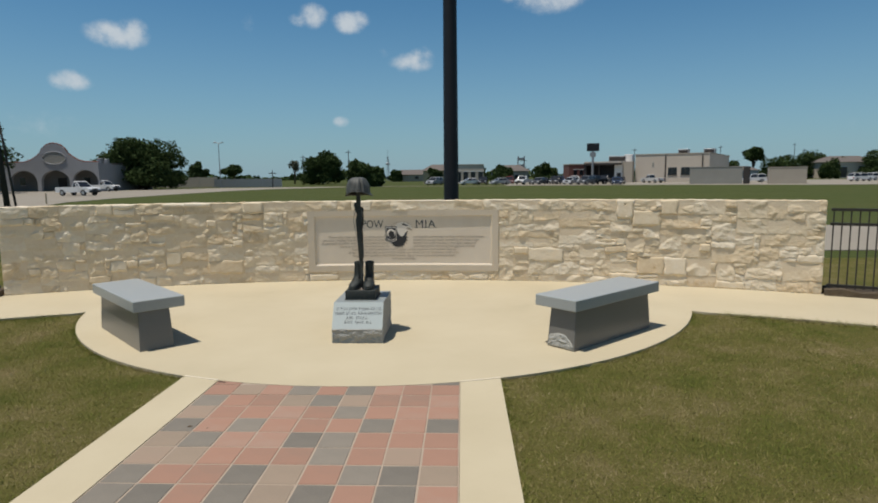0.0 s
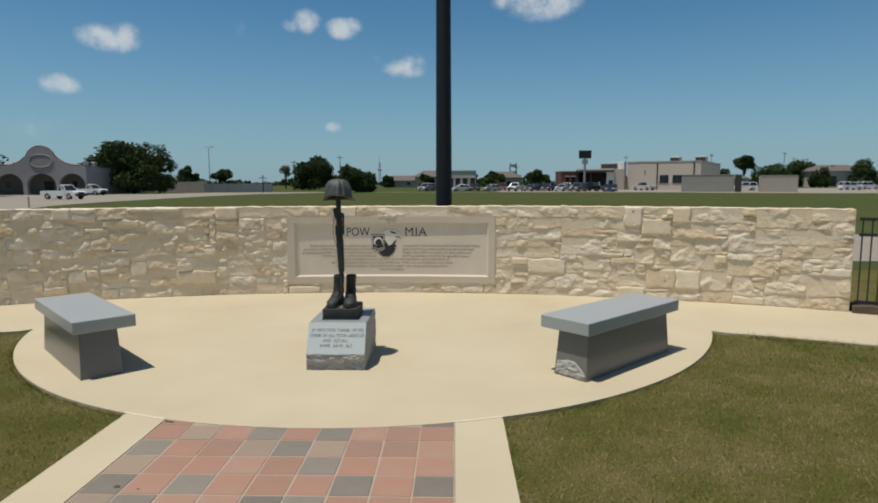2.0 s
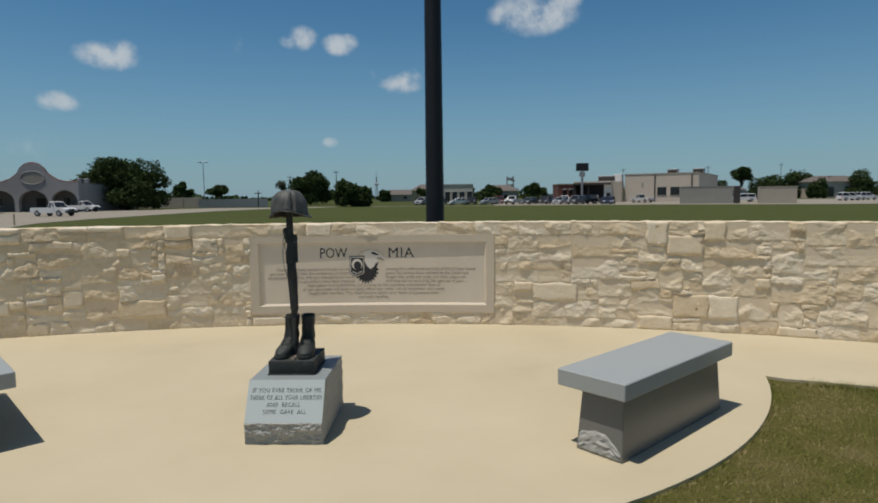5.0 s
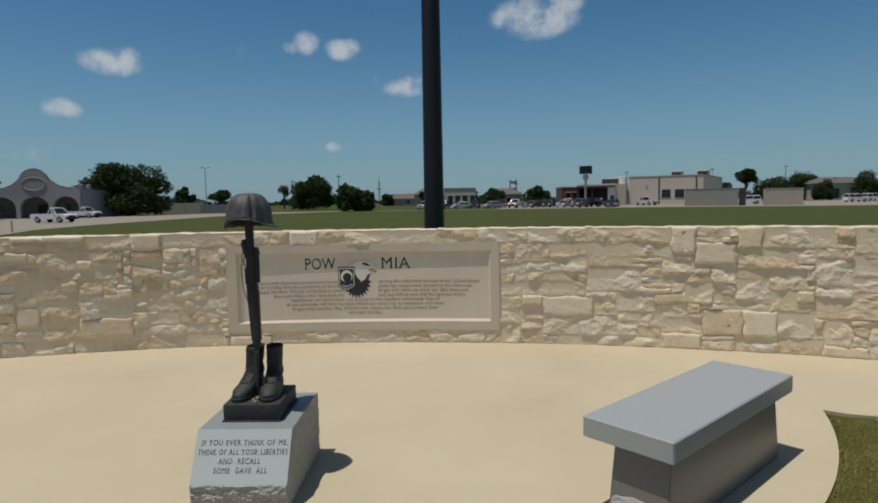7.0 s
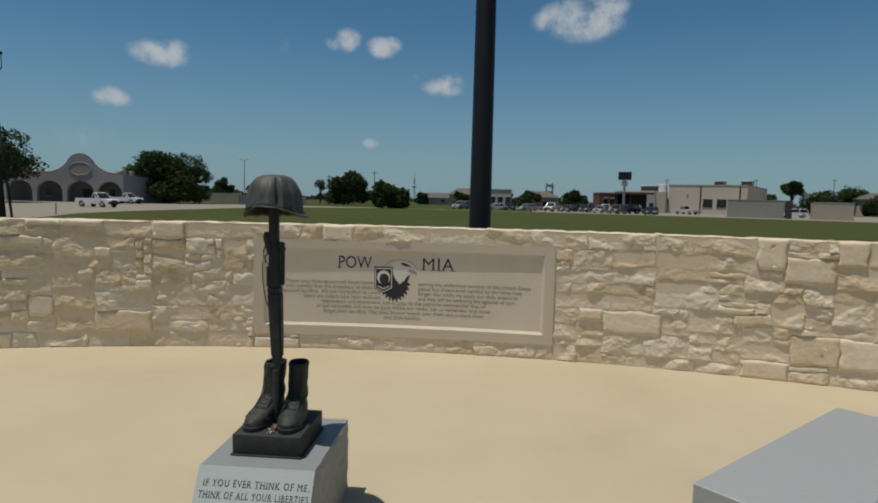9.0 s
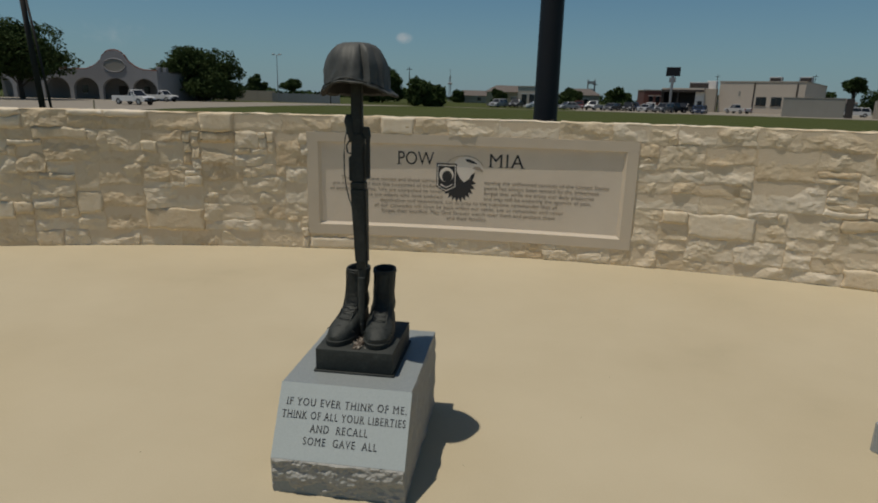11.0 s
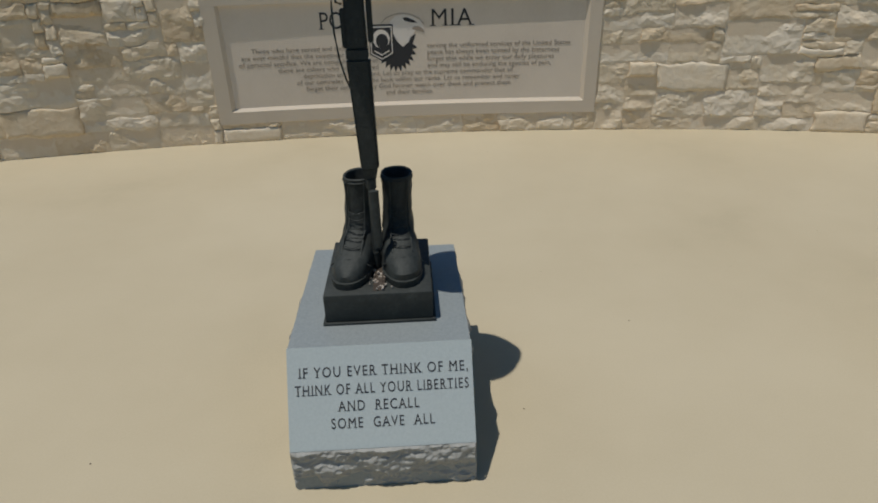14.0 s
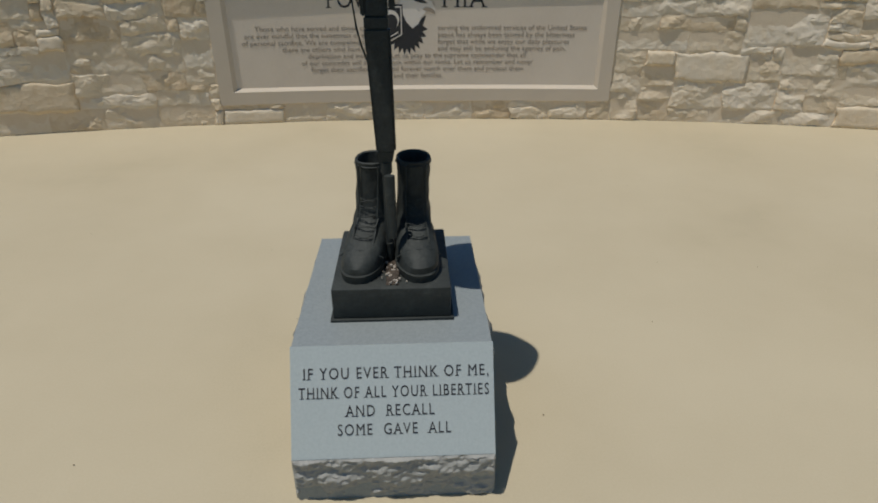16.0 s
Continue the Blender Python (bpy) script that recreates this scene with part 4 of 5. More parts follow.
BLOCK_TAN = mat("tan_block", [(0.36, 0.31, 0.25), (0.42, 0.37, 0.30)], 0.9, 0.6, 10, 0.2, 0.02)
WHITE = mat("white_trim", [(0.66, 0.65, 0.62), (0.74, 0.73, 0.70)], 0.7, 2, 20, 0.0)
DARK = mat("dark_interior", [(0.012, 0.012, 0.013), (0.022, 0.022, 0.024)], 0.6, 2, 20, 0.0)
ROOF = mat("brown_shingle", [(0.10, 0.085, 0.075), (0.15, 0.13, 0.115)], 0.9, 1, 14, 0.2, 0.02)
GLASS = mat("dark_glass", [(0.012, 0.014, 0.017), (0.02, 0.024, 0.028)], 0.08, 2, 20, 0.0)
TYRE = mat("rubber", [(0.012, 0.012, 0.012), (0.022, 0.022, 0.022)], 0.85, 10, 60, 0.1, 0.002)
RIM = mat("alloy", [(0.35, 0.35, 0.36), (0.45, 0.45, 0.46)], 0.35, 10, 60, 0.0, metal=0.8)
LAMP_CLEAR = mat("lamp_glass", [(0.60, 0.60, 0.60), (0.7, 0.7, 0.7)], 0.15, 10, 60, 0.0)
LAMP_RED = mat("red_lamp", [(0.25, 0.01, 0.01), (0.32, 0.015, 0.012)], 0.2, 10, 60, 0.0)
GALV = mat("galvanised_steel", [(0.25, 0.26, 0.27), (0.33, 0.34, 0.35)], 0.5, 3, 30, 0.05, 0.005, metal=0.4)
WOOD = mat("dark_wood", [(0.030, 0.026, 0.024), (0.055, 0.047, 0.042)], 0.9, 1.5, 20, 0.3, 0.01)
BARK = mat("bark", [(0.05, 0.04, 0.03), (0.09, 0.075, 0.06)], 0.95, 3, 20, 0.5, 0.03)
LEAF = mat("leaves", [(0.026, 0.044, 0.014), (0.042, 0.066, 0.021), (0.060, 0.090, 0.030)], 0.75, 0.35, 3, 0.0, random_tint=0.4, spec=0.08)
LEAF_DRY = mat("sparse_leaves", [(0.07, 0.075, 0.045), (0.10, 0.10, 0.065)], 0.85, 0.5, 3, 0.0, random_tint=0.4, spec=0.2)


def lot(name, pts, label):
    return tagged(part(name, slab(bmesh.new(), pts, GZ - 0.1, GZ + 0.03), LOT, None), label, "paving", kind="structure")


lot("pavement_lot_west", [(-33.5, 44), (-31.5, 46), (-35.2, 55), (-36.5, 65), (-36.5, 78), (-36, 95), (-33, 108), (-20, 124), (10, 119), (10, 121), (-22, 127), (-48, 124), (-62, 106), (-110, 106), (-110, 44)], "sun-bleached paved lot in front of the stuccoed building")
lot("pavement_lot_east", [(10, 120), (39, 112.5), (62, 100), (140, 96), (140, 175), (10, 160)], "sun-bleached paved parking lot across the field")
bm = bmesh.new()
WALK_Y = [13.6, 15.0, 16.4, 17.8, 19.2, 20.6]
walk_rows = [[(6.4, y, land(6.4, y) + dz) for y in WALK_Y] for dz in (-0.12, 0.012)]
loft(bm, [[(x, y, z) for _, y, z in walk_rows[1]] + [(x, y, z) for _, y, z in walk_rows[0][::-1]] for x in (6.4, 24.0, 42.0, 60.0)])
tagged(part("pavement_walk", bm, LOT, None), "pale concrete walk behind the fence", "paving", kind="structure")


def tree(x, y, w, h, seed, label, trunk=0.22, leaves=2600, material=None, size=0.24, clumps=15, low=0.06):
    """A tapered trunk with limbs, and a crown of many small leaf sprays round uneven clumps."""
    t = thing("tree", label, "tree", Matrix.Translation((x, y, GZ - 0.02)))
    rg = np.random.default_rng(seed)
    bm = bmesh.new()
    th_ = h * max(trunk, low)
    r0 = max(0.10, h * 0.032)
    tube(bm, [(0, 0, -0.1), (0.03 * h * rg.uniform(-1, 1), 0, th_), (0.05 * h * rg.uniform(-1, 1), 0.02 * h, h * 0.6)], [r0, r0 * 0.75, r0 * 0.3], 8)
    mid, half = h * (1 + low) * 0.5, h * (1 - low) * 0.5
    cs = []
    for i in range(clumps):
        d = rg.normal(size=3)
        d /= np.linalg.norm(d)
        q = rg.uniform(0.45, 0.80) if i % 3 else rg.uniform(0.0, 0.5)
        r = rg.uniform(0.30, 0.44)
        q = min(q, 1.02 - r)
        if d[2] < -0.45 and low > 0.08:
            d[2] *= 0.6
        c = np.array((d[0] * q * w / 2, d[1] * q * w / 2, mid + d[2] * q * half))
        cs.append((c, r))
        if i % 2 == 0:
            tube(bm, [(0, 0, th_ * rg.uniform(0.7, 1.0)), (c[0] * 0.5, c[1] * 0.5, (th_ + c[2]) * 0.5), tuple(c)], [r0 * 0.4, r0 * 0.25, r0 * 0.08], 5)
    if low < 0.08:
        for i in range(9):
            a_ = 2 * math.pi * i / 9 + rg.uniform(-0.3, 0.3)
            cs.append((np.array((math.cos(a_) * 0.58 * w / 2, math.sin(a_) * 0.58 * w / 2, h * rg.uniform(0.16, 0.30))), rg.uniform(0.30, 0.38)))
    part("trunk", bm, BARK, t, smooth=True)
    per = 5 * leaves // clumps
    P = []
    for c, r in cs:
        d = rg.normal(size=(per, 3))
        d /= np.linalg.norm(d, axis=1)[:, None]
        rad = r * rg.uniform(0.30, 1.0, per) ** 0.5
        rad *= 1.0 + 0.22 * np.sin(d[:, 0] * 7 + c[0]) * np.cos(d[:, 2] * 6 + c[2])
        P.append(c + d * rad[:, None] * np.array((w / 2, w / 2, half)))
    P = np.concatenate(P)
    P = P[P[:, 2] > h * low * 0.5]
    n = len(P)
    a = rg.normal(size=(n, 3))
    a[:, 2] *= 0.6
    a /= np.linalg.norm(a, axis=1)[:, None]
    b = np.cross(a, rg.normal(size=(n, 3)))
    b /= np.linalg.norm(b, axis=1)[:, None]
    s = size * rg.uniform(0.5, 1.3, n)[:, None]
    V = np.stack([P - a * s, P + b * s * 0.6, P + a * s, P - b * s * 0.6], 1).reshape(-1, 3)
    me = bpy.data.meshes.new("crown")
    me.from_pydata(V.tolist(), [], np.arange(4 * n).reshape(-1, 4).tolist())
    me.materials.append(material or LEAF)
    ob = new("crown", me)
    ob.parent = t
    return t


tree(-60.9, 117.5, 16.6, 10.3, 1, "broad dark green shade tree beside the stuccoed building", leaves=7500, clumps=30, low=0.045, trunk=0.12)
tree(-77.0, 92, 18.0, 12.0, 2, "large dark green tree in front of the stuccoed building", leaves=6500, clumps=28, low=0.10)
tree(-62.8, 146, 5.5, 6.2, 3, "small green tree behind the low wall", leaves=1500)
tree(-70.0, 188, 9.0, 6.4, 4, "thin spreading tree behind the low wall", leaves=1300, clumps=12, low=0.3)
tree(-51.5, 190, 4.2, 8.8, 5, "sparse half-bare upright tree", leaves=260, material=LEAF_DRY, clumps=14, low=0.3)
tree(-36.8, 165, 13.4, 9.3, 6, "dense round green tree on the field", leaves=5200, clumps=24, low=0.02)
tree(-18.9, 126, 8.4, 6.3, 7, "dense green tree alone on the field", leaves=3800, clumps=20, low=0.02)
tree(10.6, 150, 6.6, 5.0, 8, "dark green tree beside the parked cars", leaves=2200, low=0.05)
tree(21.1, 149, 6.2, 5.1, 9, "round dark green tree beside the parked cars", leaves=2400, low=0.05)
tree(-5.5, 148, 4.6, 4.4, 10, "dark green tree in front of the tan building", leaves=1400, low=0.05)
tree(89.5, 190, 7.0, 10.2, 11, "tall dark tree behind the beige building", leaves=1800, low=0.45, trunk=0.4)
for i, (x, y, w, h) in enumerate(((99, 196, 8, 5.5), (106, 200, 9, 6.2), (113, 203, 9, 6.8), (119, 196, 7, 5.2), (86, 198, 7, 5.0), (126, 190, 9, 6.5), (133, 186, 8, 5.8), (76, 210, 8, 5), (104, 176, 5, 4.5))):
    tree(x, y, w * 1.25, h * 1.35, 20 + i, "dark green tree behind the parking lot", leaves=1300, low=0.03)
for i, (x, y, w, h) in enumerate(((-100, 150, 14, 9), (-112, 120, 12, 8), (-24, 228, 6, 5.0), (8, 236, 10, 5.4), (-90, 170, 9, 6))):
    tree(x, y, w, h, 40 + i, "distant dark green tree", leaves=1200, low=0.05)
# far woods along the skyline
rgw = np.random.default_rng(99)
n = 9000
xx = rgw.uniform(-420, 520, n)
hh = 3.2 + 2.2 * np.sin(xx * 0.06) + 1.5 * np.sin(xx * 0.17 + 1)
zz = GZ + rgw.uniform(0, 1, n) * np.maximum(hh, 1.2)
P = np.c_[xx, rgw.uniform(395, 415, n), zz]
a = rgw.normal(size=(n, 3)) * 0.9
b = rgw.normal(size=(n, 3)) * 0.9
V = np.stack([P - a, P + b, P + a, P - b], 1).reshape(-1, 3)
me = bpy.data.meshes.new("far_woods")
me.from_pydata(V.tolist(), [], np.arange(4 * n).reshape(-1, 4).tolist())
me.materials.append(LEAF)
tagged(new("far_woods", me), "low line of distant trees along the skyline", "woods", kind="stuff")


# stuccoed building with a curved gable
def stucco_building():
    y = 105.2
    b = thing("mission_building", "grey stuccoed building with curved gable and arcade", "building", Matrix.Translation((-0.9, 0, 0)))
    out = [(-61.6, GZ), (-61.6, 4.5), (-64.3, 4.6)]
    for i in range(9):
        t = i / 8
        out.append((-64.3 - 2.4 * t, 4.7 + 1.2 * t ** 1.6))
    out += [(-66.9, 6.1)]
    for i in range(13):
        a = math.radians(12 + 156 * i / 12)
        out.append((-69.5 + 2.5 * math.cos(a), 5.9 + 1.95 * math.sin(a) ** 1.15))
    out += [(-72.1, 6.1)]
    for i in range(9):
        t = i / 8
        out.append((-72.3 - 2.4 * t, 5.9 - 1.2 * (1 - (1 - t) ** 1.6)))
    out += [(-75.0, 4.6), (-95, 4.5), (-95, GZ)]
    crest = out[1:-1]
    for cx_, w in ((-92.0, 4.8), (-86.4, 4.8), (-80.8, 4.8), (-75.2, 4.8), (-69.5, 5.1), (-64.1, 4.5)):
        out.append((cx_ - w / 2, GZ))
        for i in range(13):
            a = math.pi - math.pi * i / 12
            out.append((cx_ + w / 2 * math.cos(a), 1.25 + 1.95 * math.sin(a)))
        out.append((cx_ + w / 2, GZ))
    part("facade", prism(bmesh.new(), out, y, y + 0.6), STUCCO, b, "grey stucco arcade front")
    part("coping", tube(bmesh.new(), [(x, y + 0.2, z + 0.05) for x, z in crest], 0.16, 6), COPING, b, "red-brown coping")
    part("roundel", prism(bmesh.new(), [(-69.4 + 2.0 * math.cos(i * math.pi / 14), 5.35 + 1.05 * math.sin(i * math.pi / 14)) for i in range(28)], y - 0.06, y + 0.01), BLOCK, b, "oval grey relief with illegible lettering")
    part("roundel_rim", tube(bmesh.new(), [(-69.4 + 2.05 * math.cos(i * math.pi / 14), y - 0.05, 5.35 + 1.1 * math.sin(i * math.pi / 14)) for i in range(29)], 0.09, 6), STUCCO, b)
    # rear wall and ceiling take the stucco toned down for shade
    part("rear_wall", boxm(-95, -61.6, y + 3.6, y + 4.0, GZ, 4.3), STUCCO_SHADE, b, "wall behind the arcade, shade put into its stucco colour")
    part("arcade_ceiling", boxm(-95, -61.6, y + 0.6, y + 3.6, 3.5, 3.8), STUCCO_SHADE, b)
    part("side_wall", boxm(-61.8, -61.5, y + 0.6, y + 18, GZ, 4.4), STUCCO, b, "plain grey side wall")
    part("roof", boxm(-95, -61.4, y + 4.0, y + 18, 4.2, 4.45), ROOF, b, "flat roof")
    part("door", boxm(-71.4, -69.8, y + 3.5, y + 3.6, GZ, 1.9), DARK, b, "dark doorway")
    for x in (-78.6, -66.5):
        w = part("window", boxm(x, x + 1.0, y + 3.52, y + 3.6, 0.6, 1.9), GLASS, b)
        part("frame", boxm(x - 0.08, x + 1.08, y + 3.5, y + 3.52, 0.52, 0.6), WHITE, w)
    for x, z in ((-63.6, 5.0), (-62.4, 4.9), (-76.5, 5.0)):
        part("vent", boxm(x, x + 0.7, y + 3, y + 3.7, 4.4, z + 0.3, 0.05), GALV, b, "small roof vent")
    return b


stucco_building()


def low_wall(x0, x1, y, z1, material, label, panels=6):
    w = thing("boundary_wall", label, "wall")
    for i in range(panels):
        a, c = x0 + (x1 - x0) * i / panels, x0 + (x1 - x0) * (i + 1) / panels
        part("panel", boxm(a + 0.12, c - 0.12, y, y + 0.25, GZ, z1), material, w)
        part("pillar", boxm(a - 0.15, a + 0.12, y - 0.05, y + 0.3, GZ, z1 + 0.12), material, w)
    return w


low_wall(-72, -54.5, 137, 1.75, BLOCK_TAN, "low brownish block wall along the lot", 4)
low_wall(-53.5, -38.5, 133, 1.3, GALV, "low grey panelled fence along the lot", 10)


# beige building with a dark carport
def beige_building():
    b = thing("beige_building", "long beige flat-roofed building with dark carport", "building", pose(57.2, 142.0, GZ, 0, 0, -30))
    part("cladding", boxm(-16.6, 0, 0, 34, 0, 6.5, 0.03), BEIGE, b, "beige clad walls")
    part("parapet", boxm(-16.7, 0.1, -0.1, 34.1, 6.5, 6.72), BLOCK_TAN, b, "brownish roof edge")
    for x in (-9.7, -1.6):
        part("downpipe", boxm(x, x + 0.22, -0.2, -0.02, 0, 6.3, 0.03), WOOD, b, "dark downpipe")
    for x in (-9.0, -6.1):
        w = part("window", boxm(x, x + 2.0, -0.03, 0.02, 1.7, 3.45), GLASS, b, "dark window")
        part("sill", boxm(x - 0.1, x + 2.1, -0.12, -0.03, 1.6, 1.7), WOOD, w)
        part("mullion", boxm(x + 0.96, x + 1.04, -0.06, -0.03, 1.7, 3.45), WOOD, w)
    part("plate", boxm(-12.6, -12.2, -0.05, -0.005, 3.6, 4.6), BLOCK, b, "small grey wall box")
    part("buttress", boxm(-19.2, -16.8, -1.6, -0.005, 0, 5.0, 0.05), BLOCK_TAN, b, "tan projecting bay")
    part("entry", boxm(-21.2, -19.2, -1.4, 4, 0, 4.5, 0.03), WHITE, b, "white painted entry bay")
    part("door", boxm(-20.6, -19.6, -1.46, -1.405, 0, 2.3), DARK, b, "dark door")
    part("carport_roof", boxm(-28.4, -19.2, -2.5, 9, 4.35, 5.1), BEIGE, b, "beige carport roof")
    part("carport_fascia", boxm(-28.5, -19.2, -2.6, -2.5, 4.25, 4.75), WOOD, b, "dark fascia")
    # near-black rear and left walls: the carport's shade put into their colour
    part("carport_back", boxm(-28.4, -21.2, 2.6, 3.0, 0, 4.35), DARK, b, "dark rear of the carport")
    for x in (-28.2, -24.9):
        part("post", boxm(x, x + 0.25, -2.3, -2.05, 0, 4.35), WOOD, b)
    part("left_wall", boxm(-28.5, -28.3, -2.4, 9, 0, 4.35), DARK, b)
    for x, y, w, h in ((-8.4, 8, 2.4, 1.3), (-2.6, 8, 2.5, 1.3), (-24.6, 5, 4.4, 1.5)):
        base_z = 6.6 if x > -16.0 else 5.1
        u = part("roof_unit", boxm(x, x + w, y, y + 2.2, base_z, base_z + h, 0.05), GALV, b, "grey roof air unit")
        part("grille", boxm(x + 0.2, x + w - 0.2, y - 0.04, y - 0.005, base_z + 0.25, base_z + h - 0.25), WOOD, u)
    part("white_unit", boxm(-20.6, -18.6, 5, 6.4, 5.1, 6.9, 0.05), WHITE, b, "white roof unit")
    return b


beige_building()
s_ = thing("roadside_sign", "dark rectangular sign board on a steel post", "sign", pose(33.2, 153, GZ, 0, 0, -10))
part("post", tube(bmesh.new(), [(0, 0, 0), (0, 0, 7.8)], 0.30, 10), GALV, s_)
part("board", boxm(-1.5, 1.5, -0.25, 0.25, 7.65, 9.6, 0.05), POLE, s_, "dark blue-grey board")
part("small_board", boxm(-0.7, 0.7, -0.2, 0.2, 6.3, 7.4, 0.04), GALV, s_, "small grey board")


def plain_building(name, x0, x1, y, depth, h, material, label, wins, roof=None):
    b = thing(name, label, "building", Matrix.Translation((x0, y, GZ)))
    w = x1 - x0
    part("block", boxm(0, w, 0, depth, 0, h), material, b)
    if roof:
        bm = bmesh.new()
        loft(bm, [[(-0.5, -0.5, h), (w + 0.5, -0.5, h), (w + 0.5, depth + 0.5, h), (-0.5, depth + 0.5, h)], [(w * 0.22, depth * 0.45, h + roof), (w * 0.78, depth * 0.45, h + roof), (w * 0.78, depth * 0.55, h + roof), (w * 0.22, depth * 0.55, h + roof)]])
        part("roof", bm, ROOF, b, "brown hipped roof")
    else:
        part("parapet", boxm(-0.1, w + 0.1, -0.1, depth + 0.1, h, h + 0.25), BLOCK_TAN, b)
    for x, z, ww, wh in wins:
        o = part("window", boxm(x, x + ww, -0.02, 0.03, z, z + wh), GLASS, b, "dark window")
        part("frame", boxm(x - 0.12, x + ww + 0.12, -0.08, -0.02, z + wh, z + wh + 0.15), WHITE, o)
    return b


plain_building("cream_building", -1.4, 6.4, 154, 10, 4.6, BEIGE, "low cream building with tall dark windows", [(x, 0.5, 1.2, 2.5) for x in (0.9, 2.7, 4.5, 6.4)])
plain_building("tan_house", -9.0, 0.2, 157, 9, 3.4, TAN, "tan house with a brown hipped roof", [(2, 0.9, 1.3, 1.3), (6, 0.9, 1.3, 1.3)], 1.6)
plain_building("grey_house", 9.6, 19.5, 172, 9, 3.2, BLOCK, "grey low house behind the trees", [(2, 0.9, 1.2, 1.3), (6, 0.9, 1.2, 1.3)], 1.7)
plain_building("brown_house", -26, -11, 232, 10, 2.6, BLOCK_TAN, "distant low house with a brown roof", [(3, 0.9, 1.4, 1.2), (9, 0.9, 1.4, 1.2)], 1.9)
plain_building("red_brick_building", 29.5, 37.0, 165, 9, 4.6, COPING, "low dark red brick building behind the carport", [(1.2, 1.8, 1.0, 1.5), (2.8, 1.8, 1.0, 1.5), (4.4, 1.8, 1.0, 1.5)])
plain_building("tan_house", 112.5, 128, 192, 10, 5.0, BEIGE, "beige building behind the trees", [(1.5, 0.3, 4.6, 3.2), (9.5, 1.4, 1.8, 2.2)], 1.9)
plain_building("shed", 80, 88, 184, 6, 2.8, GALV, "grey-roofed shed by the parking lot", [(2, 0.9, 1.2, 1.2)], 1.2)


def enclosure(x, y, yaw, w, depth, h, material, label):
    e = thing("block_enclosure", label, "enclosure", pose(x, y, GZ, 0, 0, yaw))
    t = 0.3
    part("front_wall", boxm(0, w, 0, t, 0, h, 0.02), material, e)
    part("side_wall", boxm(0, t, t + 0.003, depth, 0, h), material, e)
    part("side_wall", boxm(w - t, w, t + 0.003, depth, 0, h), material, e)
    part("rear_wall", boxm(t + 0.003, w - t - 0.003, depth - t, depth, 0, h), material, e)
    part("cap", boxm(-0.05, w + 0.05, -0.05, t + 0.05, h + 0.003, h + 0.13), material, e)
    return e


enclosure(44.2, 118.5, -23, 9.0, 6, 3.1, BLOCK, "grey block enclosure at the edge of the lot")
g = thing("dark_gate", "dark metal gate beside the block enclosure", "gate", pose(52.6, 114.9, GZ, 0, 0, -23))
part("gate_leaf", boxm(0, 1.1, 0, 0.3, 0, 3.2, 0.03), WOOD, g)
enclosure(56.4, 113.2, -23, 5.9, 5, 2.9, BLOCK_TAN, "tan block enclosure at the edge of the lot")

# poles
u = thing("utility_pole", "dark wooden utility pole with a leaning brace and cables", "utility pole", Matrix.Translation((-26.2, 36.2, land(-26, 36))))
part("shaft", tube(bmesh.new(), [(0, 0, -0.2), (-0.65, 0, 10.0)], [0.17, 0.115], 10), WOOD, u, smooth=True)
part("brace", tube(bmesh.new(), [(0.44, 0.15, -0.2), (0.08, 0.07, 3.8), (-0.33, 0, 7.6)], [0.065, 0.065, 0.058], 8), WOOD, u, smooth=True)
part("crossarm", boxm(-1.5, 0.25, -0.06, 0.06, 9.3, 9.45), WOOD, u)
part("cable", tube(bmesh.new(), [(-1.45, 0, 9.45), (-1.1, 0, 8.1), (-0.6, 0, 7.7)], 0.03, 6), IRON, u)
part("cable", tube(bmesh.new(), [(0.2, 0, 9.45), (0.22, 0, 8.6), (-0.48, 0, 7.8)], 0.03, 6), IRON, u)
mk = thing("marker_post", "short yellow-brown marker post in the grass", "post", Matrix.Translation((-34.6, 51.5, land(-34, 51))))
part("post", boxm(-0.05, 0.05, -0.05, 0.05, -0.1, 0.95, 0.01), TAN, mk)
lp = thing("street_lamp", "tall thin twin-headed parking lot lamp", "street lamp", Matrix.Translation((-49.8, 127, GZ)))
part("mast", tube(bmesh.new(), [(0, 0, 0), (0, 0, 9.3)], [0.11, 0.06], 8), GALV, lp)
for s in (-1, 1):
    part("arm", tube(bmesh.new(), [(0, 0, 9.2), (s * 0.7, 0, 9.4)], 0.045, 6), GALV, lp)
    part("lamp_head", boxm(s * 0.7 - 0.3, s * 0.7 + 0.3, -0.15, 0.15, 9.33, 9.5, 0.03), GALV, lp)
tw = thing("lattice_tower", "distant thin lattice mast", "tower", Matrix.Translation((-30.6, 260, GZ)))
for x, y in ((-0.6, -0.5), (0.6, -0.5), (0, 0.6)):
    part("leg", tube(bmesh.new(), [(x, y, 0), (x * 0.3, y * 0.3, 10.3)], 0.10, 6), GALV, tw)
part("head", boxm(-0.9, 0.9, -0.5, 0.5, 6.9, 7.6, 0.1), GALV, tw)
part("spire", tube(bmesh.new(), [(0, 0, 10.2), (0, 0, 13.0)], 0.06, 6), GALV, tw)
wt = thing("water_tower", "distant pale lattice tower", "tower", Matrix.Translation((23.0, 230, GZ)))
for x, y in ((-1.3, -1.2), (1.3, -1.2), (1.3, 1.2), (-1.3, 1.2)):
    part("leg", tube(bmesh.new(), [(x, y, 0), (x * 0.85, y * 0.85, 9.0)], 0.13, 6), GALV, wt)
for z in (2.5, 5.0, 7.5):
    part("platform", boxm(-1.3, 1.3, -1.3, 1.3, z, z + (0.9 if z > 4 else 0.25)), GALV, wt)
